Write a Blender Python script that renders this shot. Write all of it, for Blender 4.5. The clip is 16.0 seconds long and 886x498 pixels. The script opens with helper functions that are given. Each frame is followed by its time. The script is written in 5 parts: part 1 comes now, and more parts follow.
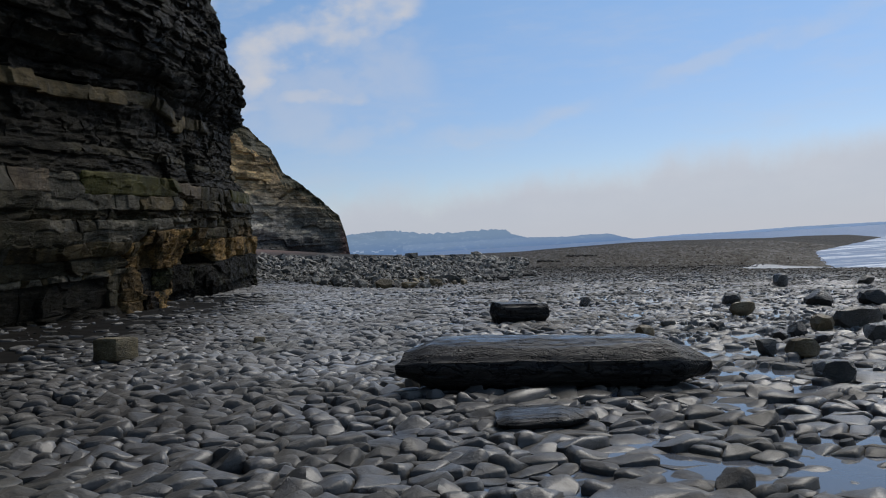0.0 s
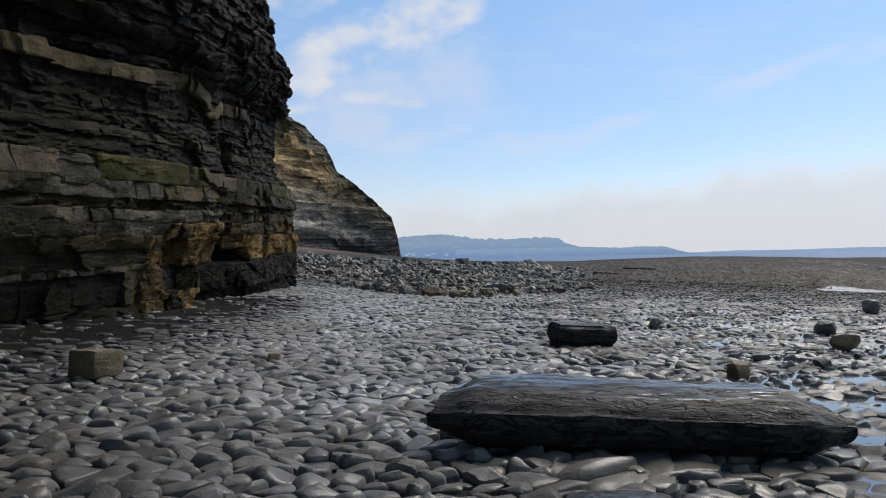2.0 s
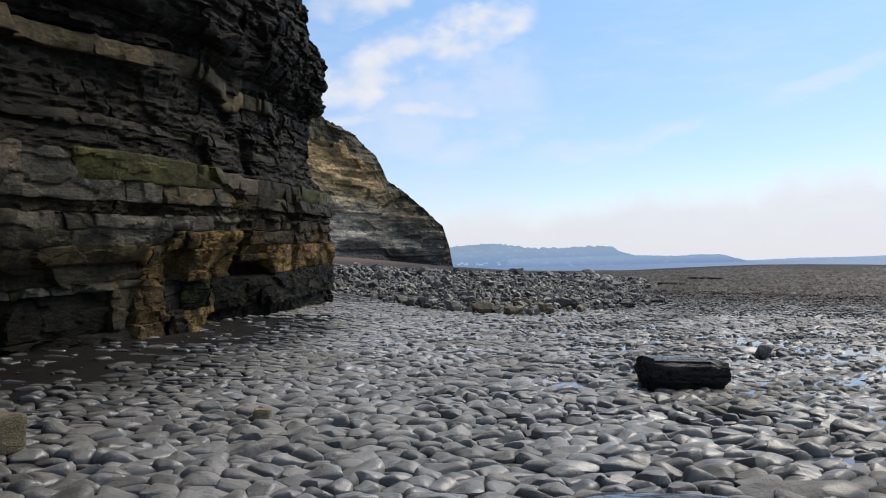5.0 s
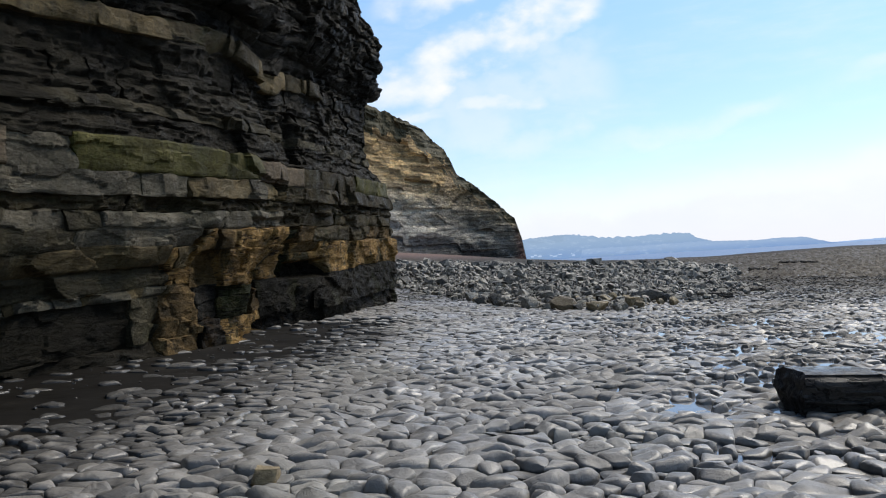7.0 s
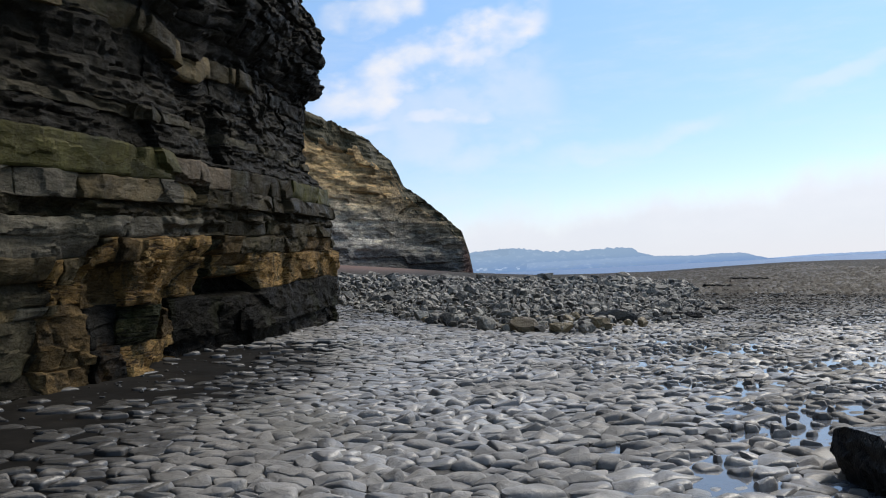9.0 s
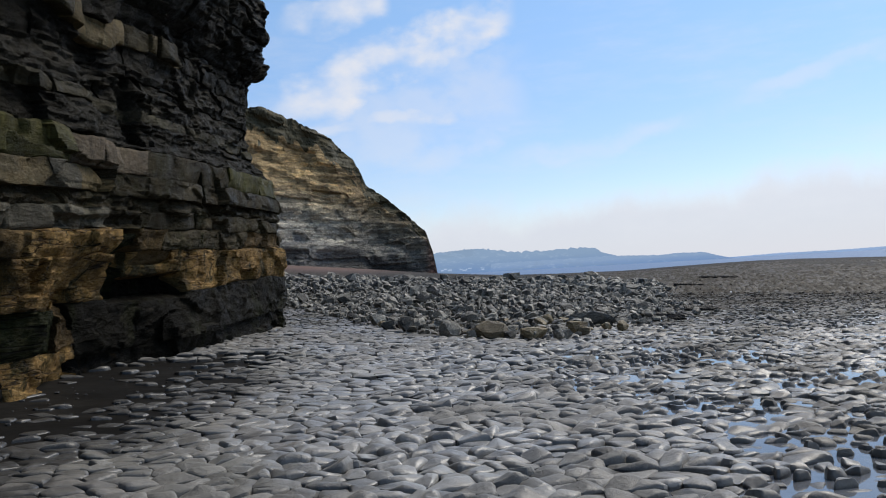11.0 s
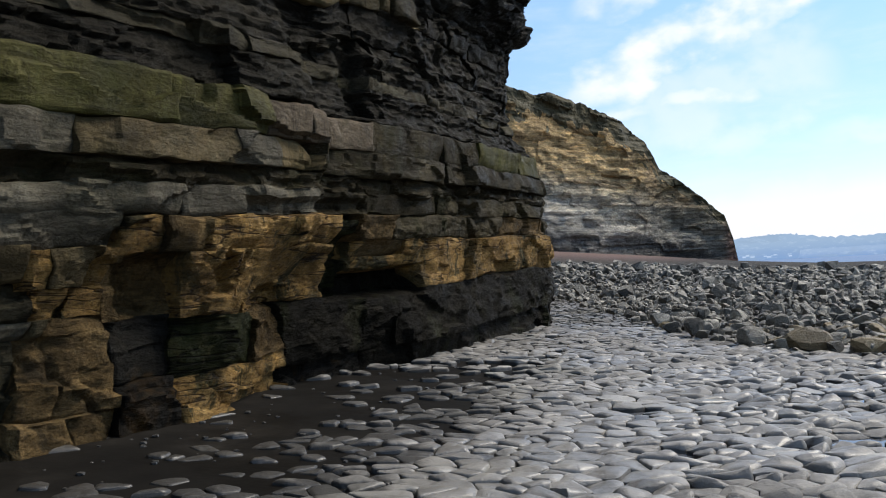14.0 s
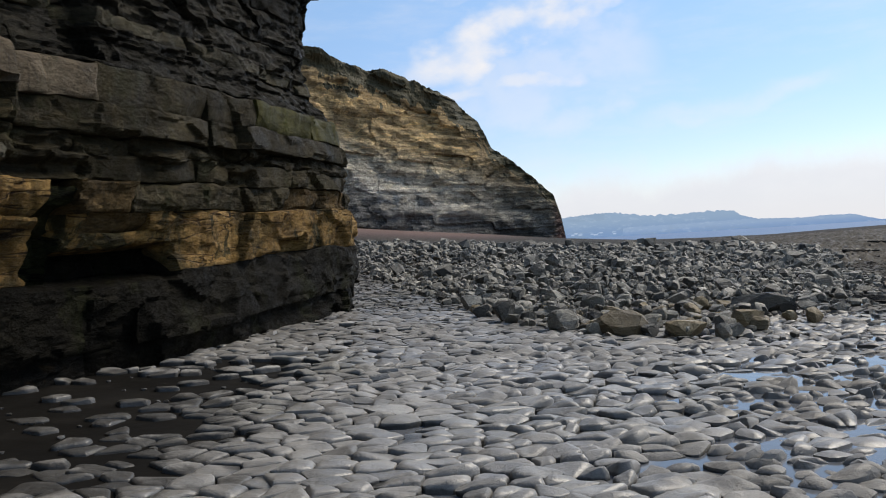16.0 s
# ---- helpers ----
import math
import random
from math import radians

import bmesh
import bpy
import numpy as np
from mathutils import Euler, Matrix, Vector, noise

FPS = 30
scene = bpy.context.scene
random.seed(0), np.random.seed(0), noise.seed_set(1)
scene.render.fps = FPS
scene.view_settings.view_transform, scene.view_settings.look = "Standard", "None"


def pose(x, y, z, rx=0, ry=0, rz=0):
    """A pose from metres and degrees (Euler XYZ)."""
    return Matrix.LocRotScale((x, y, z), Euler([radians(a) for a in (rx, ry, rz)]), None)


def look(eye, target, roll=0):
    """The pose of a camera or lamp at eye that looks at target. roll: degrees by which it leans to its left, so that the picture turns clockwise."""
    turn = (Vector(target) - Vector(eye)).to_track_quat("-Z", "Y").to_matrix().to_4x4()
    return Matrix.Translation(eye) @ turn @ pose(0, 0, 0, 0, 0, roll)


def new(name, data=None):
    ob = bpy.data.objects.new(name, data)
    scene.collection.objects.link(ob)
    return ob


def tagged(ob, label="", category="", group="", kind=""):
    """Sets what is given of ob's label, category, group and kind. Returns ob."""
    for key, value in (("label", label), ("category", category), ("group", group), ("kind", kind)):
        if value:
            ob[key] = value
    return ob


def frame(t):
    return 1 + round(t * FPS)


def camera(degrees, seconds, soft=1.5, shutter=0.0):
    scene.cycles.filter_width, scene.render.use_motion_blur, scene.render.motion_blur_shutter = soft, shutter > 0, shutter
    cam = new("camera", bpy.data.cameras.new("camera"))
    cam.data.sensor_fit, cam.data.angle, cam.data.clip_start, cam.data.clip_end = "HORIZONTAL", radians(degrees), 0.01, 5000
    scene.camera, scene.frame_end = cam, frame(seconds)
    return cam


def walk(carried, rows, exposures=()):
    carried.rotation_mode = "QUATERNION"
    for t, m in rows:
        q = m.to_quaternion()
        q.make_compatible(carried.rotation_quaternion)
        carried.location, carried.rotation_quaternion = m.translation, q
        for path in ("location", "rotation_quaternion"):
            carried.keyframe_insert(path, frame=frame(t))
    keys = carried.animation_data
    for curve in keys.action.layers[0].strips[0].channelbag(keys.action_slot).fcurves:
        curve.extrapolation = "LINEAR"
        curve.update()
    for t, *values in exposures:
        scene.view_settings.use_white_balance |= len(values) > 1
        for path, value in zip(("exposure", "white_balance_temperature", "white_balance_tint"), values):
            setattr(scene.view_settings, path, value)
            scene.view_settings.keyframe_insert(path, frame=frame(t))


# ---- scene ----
import functools

cam = camera(54.3, 16.0, soft=1.1)
METRES, EYE, TILT, LEAN, TURN = 16.304, 1.5, 0.6, 3.1, -4.6
ROWS = [
    (0.0, 0.0, 0.0, 0.0, -0.0, -0.5, 0.35),
    (0.5, -0.0028, 0.0311, 0.0021, 1.17, -0.93, -0.77),
    (1.0, -0.0032, 0.0599, 0.0038, 3.0, -0.96, -0.74),
    (1.5, -0.0038, 0.0909, 0.0009, 3.35, -0.6, -1.77),
    (2.0, -0.0012, 0.1283, 0.0013, 3.46, -0.23, -2.02),
    (2.5, -0.0052, 0.1619, 0.0009, 5.26, -0.24, -0.94),
    (3.0, -0.0091, 0.1947, 0.0015, 6.0, -0.27, -0.16),
    (3.5, -0.0111, 0.2241, 0.0029, 6.22, -0.11, -0.06),
    (4.0, -0.011, 0.2532, 0.0025, 6.28, 0.64, -1.2),
    (6.5, -0.022, 0.4246, 0.0012, 9.27, -0.35, -0.69),
    (7.0, -0.0303, 0.4588, -0.0006, 11.77, -0.15, 0.44),
    (7.5, -0.0359, 0.4937, -0.0003, 10.88, 0.17, -0.45),
    (8.0, -0.0413, 0.5251, 0.0007, 10.5, 0.38, -0.92),
    (8.5, -0.0508, 0.5556, 0.0004, 9.59, 0.65, -1.5),
    (9.0, -0.0584, 0.5843, 0.0009, 8.18, 0.69, -0.04),
    (9.5, -0.0625, 0.6109, -0.0002, 7.22, 0.62, 0.83),
    (10.0, -0.0628, 0.6424, -0.0012, 7.07, 0.32, 0.34),
    (12.5, -0.0796, 0.7958, -0.0047, 4.35, 1.48, 0.88),
    (13.0, -0.0842, 0.8213, -0.0032, 10.67, -0.08, 0.43),
    (13.5, -0.0836, 0.8472, -0.0001, 22.34, 0.12, 1.23),
    (14.0, -0.0824, 0.8709, -0.0008, 25.08, -0.02, 0.5),
    (14.5, -0.0762, 0.8997, -0.0025, 25.84, -0.39, 0.64),
    (15.0, -0.0767, 0.9303, -0.0041, 22.08, -3.26, 0.22),
    (15.5, -0.0756, 0.9591, -0.0033, 16.24, -2.41, 0.65),
    (16.0, -0.0805, 0.9898, -0.0042, 14.41, -1.52, 0.68),
]
walk(cam, [(t, pose(0, 0, EYE, TILT, LEAN, TURN) @ pose(METRES * x, METRES * y, METRES * z, 90 + pitch, roll, yaw)) for t, x, y, z, yaw, pitch, roll in ROWS],
     [(0.0, -0.46, 6000, 10), (0.5, -0.27, 6150, 10), (1.0, -0.12, 6250, 10), (1.5, -0.07, 6250, 10), (2.0, -0.06, 6250, 10), (2.5, 0.04, 6280, 10), (3.5, 0.17, 6300, 10), (4.2, 0.13, 6300, 10), (6.3, 0.2, 6280, 10), (6.6, 0.25, 6280, 10), (7.0, 0.38, 6250, 10), (8.0, 0.22, 6230, 10), (9.0, 0.21, 6220, 10), (10.0, 0.17, 6180, 10),
      (12.5, -0.12, 6100, 10), (13.0, 0.06, 6120, 10), (13.6, 0.38, 6300, 10), (14.5, 0.53, 6350, 10), (15.1, 0.52, 6400, 10), (15.5, 0.34, 6420, 10), (16.0, 0.19, 6420, 10)])

# ---------- exposure, world and sun ----------


def sky_world():
    w = bpy.data.worlds.new("sky")
    w.use_nodes = True
    nt = w.node_tree
    nt.nodes.clear()
    N = nt.nodes.new
    L = nt.links.new

    def math_(op, a, b=None, c=None):
        n = N("ShaderNodeMath")
        n.operation = op
        for i, v in enumerate((a, b, c)):
            if v is None:
                continue
            if isinstance(v, (int, float)):
                n.inputs[i].default_value = v
            else:
                L(v, n.inputs[i])
        return n.outputs[0]

    def smooth(v, a, b):
        n = N("ShaderNodeMapRange")
        n.interpolation_type = "SMOOTHSTEP"
        n.inputs[1].default_value, n.inputs[2].default_value = a, b
        L(v, n.inputs[0])
        return n.outputs[0]

    out, bg = N("ShaderNodeOutputWorld"), N("ShaderNodeBackground")
    sky = N("ShaderNodeTexSky")
    sky.sky_type, sky.sun_disc = "NISHITA", False
    sky.sun_elevation, sky.sun_rotation = radians(SUN_EL), radians(SUN_AZ)
    sky.altitude, sky.air_density, sky.dust_density, sky.ozone_density = 0, 1.0, 0.15, 2.5
    tc, sep = N("ShaderNodeTexCoord"), N("ShaderNodeSeparateXYZ")
    L(tc.outputs["Generated"], sep.inputs[0])
    X, Y, Z = sep.outputs
    az = math_("MULTIPLY", math_("ARCTAN2", X, Y), 57.2958)
    el = math_("MULTIPLY", math_("ARCSINE", Z), 57.2958)

    def fbm(su, sv, scale, detail, rough, seed):
        comb = N("ShaderNodeCombineXYZ")
        L(math_("MULTIPLY", az, su), comb.inputs[0])
        L(math_("MULTIPLY", el, sv), comb.inputs[1])
        comb.inputs[2].default_value = seed
        t = N("ShaderNodeTexNoise")
        t.inputs["Scale"].default_value, t.inputs["Detail"].default_value, t.inputs["Roughness"].default_value = scale, detail, rough
        L(comb.outputs[0], t.inputs["Vector"])
        return t.outputs["Fac"]

    def streak(u0, v0, slope, width, ua, ub, soft, seed, gain, edge=0.42):
        """a drifting cloud along a slanting line"""
        d = math_("SUBTRACT", el, math_("ADD", math_("MULTIPLY", math_("SUBTRACT", az, u0), slope), v0))
        n1 = fbm(1.0, 1.5, 0.22, 5, 0.52, seed)
        d = math_("ADD", d, math_("MULTIPLY", math_("SUBTRACT", n1, 0.5), width * 3.2))
        band = math_("SUBTRACT", 1.0, smooth(math_("ABSOLUTE", d), width * 0.15, width))
        win = math_("MULTIPLY", smooth(az, ua, ua + soft), math_("SUBTRACT", 1.0, smooth(az, ub - soft * 0.35, ub)))
        n2 = smooth(fbm(1.0, 1.5, 0.3, 5, 0.5, seed + 5), edge - 0.25, edge + 0.3)
        return math_("MULTIPLY", math_("MULTIPLY", math_("MULTIPLY", band, win), n2), gain)

    # bank of cloud over the horizon, with a ragged top that climbs to the right
    top = math_("ADD", math_("ADD", 4.3, math_("MULTIPLY", smooth(az, 12, 30), 1.6)), math_("MULTIPLY", math_("SUBTRACT", fbm(1.0, 0.7, 0.16, 6, 0.6, 3.0), 0.5), 5.0))
    bank = math_("SUBTRACT", 1.0, smooth(math_("SUBTRACT", el, top), -1.9, 0.9))
    wisps = math_("MULTIPLY", smooth(fbm(0.5, 2.0, 0.16, 6, 0.65, 8.0), 0.42, 0.8), 0.3)
    cloud = math_("MAXIMUM", math_("MULTIPLY", bank, 0.9), wisps)
    for args in ((-9.7, 11.6, 0.37, 2.4, -14, 4.8, 5, 1.0, 1.0, 0.36), (-8, 9.0, 0.2, 4.0, -18, 6, 9, 57.0, 0.4, 0.36), (-6, 17.6, 0.25, 1.2, -12, -3.5, 3, 12.0, 0.9),
                 (5, 7.3, 0.13, 1.1, 1, 17, 6, 21.0, 0.42), (22, 10.6, 0.22, 1.0, 15, 36, 6, 33.0, 0.38), (-6, 10.2, 0.05, 0.8, -13, 1, 4, 43.0, 0.7)):
        cloud = math_("MAXIMUM", cloud, streak(*args))
    cloud = math_("MINIMUM", cloud, 1.0)
    tint = N("ShaderNodeMix")
    tint.data_type = "RGBA"
    tint.inputs["A"].default_value = CLOUD_LOW
    tint.inputs["B"].default_value = CLOUD_HIGH
    L(smooth(math_("ADD", el, math_("MULTIPLY", fbm(1.0, 2.0, 0.3, 5, 0.6, 15.0), 4.0)), 2.5, 9.0), tint.inputs["Factor"])
    bright = N("ShaderNodeMix")
    bright.data_type, bright.blend_type = "RGBA", "MULTIPLY"
    bright.inputs["Factor"].default_value = 1.0
    L(sky.outputs[0], bright.inputs["A"])
    bright.inputs["B"].default_value = (SKY_GAIN * 1.02, SKY_GAIN * 1.04, SKY_GAIN * 0.99, 1)
    # thin white haze dims the blue towards the horizon
    low = N("ShaderNodeMix")
    low.data_type, low.blend_type = "RGBA", "MULTIPLY"
    L(math_("SUBTRACT", 1.0, smooth(el, 4.0, 24.0)), low.inputs["Factor"])
    L(bright.outputs["Result"], low.inputs["A"])
    low.inputs["B"].default_value = (0.785, 0.745, 0.85, 1)
    mixc = N("ShaderNodeMix")
    mixc.data_type = "RGBA"
    L(cloud, mixc.inputs["Factor"])
    L(low.outputs["Result"], mixc.inputs["A"])
    L(tint.outputs["Result"], mixc.inputs["B"])
    L(mixc.outputs["Result"], bg.inputs[0])
    bg.inputs[1].default_value = 0.1
    L(bg.outputs[0], out.inputs[0])
    scene.world = w


SUN_AZ, SUN_EL = 46.0, 47.0
SKY_GAIN = 1.42
CLOUD_LOW, CLOUD_HIGH = (6.9, 6.95, 7.35, 1), (7.9, 7.8, 7.95, 1)
sky_world()
sun = new("sun", bpy.data.lights.new("sun", "SUN"))
sun.data.energy, sun.data.angle, sun.data.color = 3.8, radians(36), (1.0, 0.91, 0.77)
sun.matrix_world = look((60 * math.sin(radians(SUN_AZ)), 60 * math.cos(radians(SUN_AZ)), 60 * math.tan(radians(SUN_EL))), (0, 0, 0))


# ---------- materials ----------
def nodes(name):
    m = bpy.data.materials.new(name)
    m.use_nodes = True
    nt = m.node_tree
    return m, nt, nt.nodes["Principled BSDF"], nt.nodes.new, nt.links.new


def noise_node(nt, scale, detail=5, rough=0.6, vec=None, distortion=0.0):
    n = nt.nodes.new("ShaderNodeTexNoise")
    n.inputs["Scale"].default_value, n.inputs["Detail"].default_value, n.inputs["Roughness"].default_value = scale, detail, rough
    n.inputs["Distortion"].default_value = distortion
    if vec is not None:
        nt.links.new(vec, n.inputs["Vector"])
    return n.outputs["Fac"]


def ramp_node(nt, fac, stops, linear=True):
    r = nt.nodes.new("ShaderNodeValToRGB")
    r.color_ramp.interpolation = "LINEAR" if linear else "CONSTANT"
    els = r.color_ramp.elements
    for i, (p, c) in enumerate(stops):
        e = els[i] if i < 2 else els.new(p)
        e.position, e.color = p, (*c, 1) if len(c) == 3 else c
    nt.links.new(fac, r.inputs[0])
    return r.outputs[0]


def mix_node(nt, fac, a, b, blend="MIX"):
    n = nt.nodes.new("ShaderNodeMix")
    n.data_type, n.blend_type = "RGBA", blend
    for key, v in (("Factor", fac), ("A", a), ("B", b)):
        if isinstance(v, (int, float)):
            n.inputs[key].default_value = v
        elif isinstance(v, tuple):
            n.inputs[key].default_value = (*v, 1) if len(v) == 3 else v
        else:
            nt.links.new(v, n.inputs[key])
    return n.outputs["Result"]


def map_node(nt, v, a, b, c=0.0, d=1.0, smooth=True):
    n = nt.nodes.new("ShaderNodeMapRange")
    n.interpolation_type = "SMOOTHSTEP" if smooth else "LINEAR"
    for i, x in enumerate((a, b, c, d)):
        n.inputs[i + 1].default_value = x
    nt.links.new(v, n.inputs[0])
    return n.outputs[0]


def calc(nt, op, a, b=0.0):
    n = nt.nodes.new("ShaderNodeMath")
    n.operation = op
    for i, v in enumerate((a, b)):
        if isinstance(v, (int, float)):
            n.inputs[i].default_value = v
        else:
            nt.links.new(v, n.inputs[i])
    return n.outputs[0]


def place(nt):
    return nt.nodes.new("ShaderNodeNewGeometry").outputs["Position"]


def stretched(nt, vec, s, r=(0, 0, 0)):
    n = nt.nodes.new("ShaderNodeMapping")
    n.inputs["Scale"].default_value = s
    n.inputs["Rotation"].default_value = r
    nt.links.new(vec, n.inputs["Vector"])
    return n.outputs[0]


def bump(nt, bsdf, layers):
    """layers of (height socket, depth in metres)"""
    last = None
    for h, d in layers:
        b = nt.nodes.new("ShaderNodeBump")
        b.inputs["Strength"].default_value = 1.0
        b.inputs["Distance"].default_value = d
        nt.links.new(h, b.inputs["Height"])
        if last is not None:
            nt.links.new(last, b.inputs["Normal"])
        last = b.outputs[0]
    nt.links.new(last, bsdf.inputs["Normal"])


def fissures(nt, p, scale, width, seed=0.0):
    """wandering cracks: 0 in the crack, 1 on the rock"""
    q = stretched(nt, p, scale)
    n = nt.nodes.new("ShaderNodeTexNoise")
    n.noise_dimensions = "4D"
    n.inputs["W"].default_value = seed
    n.inputs["Scale"].default_value, n.inputs["Detail"].default_value, n.inputs["Roughness"].default_value, n.inputs["Distortion"].default_value = 1.0, 3.5, 0.55, 0.5
    nt.links.new(q, n.inputs["Vector"])
    return map_node(nt, calc(nt, "ABSOLUTE", calc(nt, "SUBTRACT", n.outputs["Fac"], 0.5)), width * 0.25, width)


def rock_mat(name, dark, mid, light, size=1.0, rough=(0.5, 0.85), depth=0.02, spread=0.35, lamina=0.0, island=False, spec=0.4, stain=None, pitted=0.35, drip=0.0, moss=0.0, crisp=1.0):
    """Weathered stone: blotches, grain, a shade of its own for each piece, bedding lines on request."""
    m, nt, bsdf, N, L = nodes(name)
    p = place(nt)
    blot = noise_node(nt, 1.3 / size, 6, 0.62, p, 0.4)
    grain = noise_node(nt, 22 / size, 5, 0.7, p)
    col = ramp_node(nt, blot, [(0.28, dark), (0.5, mid), (0.72, light)])
    col = mix_node(nt, map_node(nt, grain, 0.3, 0.75, 0.0, 0.55), col, tuple(c * 0.55 for c in dark))
    pits = noise_node(nt, 9 / size, 6, 0.72, stretched(nt, p, (1, 1, 2.2)), 0.3)
    col = mix_node(nt, map_node(nt, pits, 0.54, 0.64, 0.0, pitted), col, tuple(c * 0.3 for c in dark))
    if stain:
        s = noise_node(nt, 0.9 / size, 5, 0.7, stretched(nt, p, (1, 1, 0.6)), 0.8)
        col = mix_node(nt, map_node(nt, s, 0.52, 0.66, 0.0, 0.75), col, stain)
    if drip:
        # rain runs down the face: pale lime streaks and dark ones
        run = noise_node(nt, 1.0, 6, 0.7, stretched(nt, p, (5.5, 5.5, 0.9)), 0.5)
        col = mix_node(nt, map_node(nt, run, 0.55, 0.7, 0.0, drip), col, mix_node(nt, 1.0, col, (1.9, 1.85, 1.75), "MULTIPLY"))
        col = mix_node(nt, map_node(nt, run, 0.46, 0.33, 0.0, drip), col, mix_node(nt, 1.0, col, (0.35, 0.34, 0.31), "MULTIPLY"))
    if moss:
        grown = noise_node(nt, 1.2, 6, 0.72, stretched(nt, p, (1.3, 1.3, 0.7)), 0.6)
        col = mix_node(nt, map_node(nt, grown, 0.53, 0.62, 0.0, moss), col, (0.026, 0.028, 0.009))
    rnd = N("ShaderNodeNewGeometry").outputs["Random Per Island"] if island else N("ShaderNodeObjectInfo").outputs["Random"]
    v = map_node(nt, rnd, 0, 1, 1 - spread, 1 + spread, False)
    cc = N("ShaderNodeCombineColor")
    for i in range(3):
        L(v, cc.inputs[i])
    col = mix_node(nt, 1.0, col, cc.outputs[0], "MULTIPLY")
    L(col, bsdf.inputs["Base Color"])
    L(map_node(nt, noise_node(nt, 3 / size, 4, 0.6, p), 0.3, 0.7, rough[0], rough[1]), bsdf.inputs["Roughness"])
    bsdf.inputs["Specular IOR Level"].default_value = spec
    chip = noise_node(nt, 7 / size, 6, 0.7, stretched(nt, p, (1, 1, 2.0)), 0.5)
    layers = [(blot, depth * 2.0), (chip, depth * 2.6), (grain, depth * 0.5)]
    if lamina:
        # broken faces: each splinter a step of its own
        bent = N("ShaderNodeVectorMath")
        bent.operation = "MULTIPLY_ADD"
        stir = N("ShaderNodeTexNoise")
        stir.inputs["Scale"].default_value, stir.inputs["Detail"].default_value = 5.0, 4.0
        L(p, stir.inputs["Vector"])
        L(stir.outputs["Color"], bent.inputs[0])
        bent.inputs[1].default_value = (0.12, 0.12, 0.07)
        L(p, bent.inputs[2])
        for scale_, deep in (((5.0, 5.0, 13.0), 0.05), ((14.0, 14.0, 34.0), 0.022)):
            vor = N("ShaderNodeTexVoronoi")
            vor.inputs["Scale"].default_value = 1.0
            L(stretched(nt, bent.outputs[0], scale_), vor.inputs["Vector"])
            tone = N("ShaderNodeSeparateColor")
            L(vor.outputs["Color"], tone.inputs[0])
            layers.append((tone.outputs[0], deep * crisp))
            col = mix_node(nt, map_node(nt, tone.outputs[1], 0.0, 1.0, 0.0, 0.45 * crisp, False), col, mix_node(nt, 1.0, col, (0.5, 0.49, 0.47), "MULTIPLY"))
    if lamina:
        lam = noise_node(nt, 1.0, 6, 0.75, stretched(nt, p, (1.5, 1.5, 11)), 0.9)
        layers.append((lam, lamina))
        seam = map_node(nt, lam, 0.5, 0.62, 0.0, 0.6)
        col = mix_node(nt, seam, col, mix_node(nt, 1.0, col, (0.45, 0.44, 0.42), "MULTIPLY"))
        if pitted > 0.5:
            cr = fissures(nt, p, (0.55, 0.55, 4.2), 0.014, 1.0)
            col = mix_node(nt, cr, mix_node(nt, 1.0, col, (0.22, 0.2, 0.18), "MULTIPLY"), col)
            layers.append((cr, 0.012))
        L(col, bsdf.inputs["Base Color"])
    bump(nt, bsdf, layers)
    return m


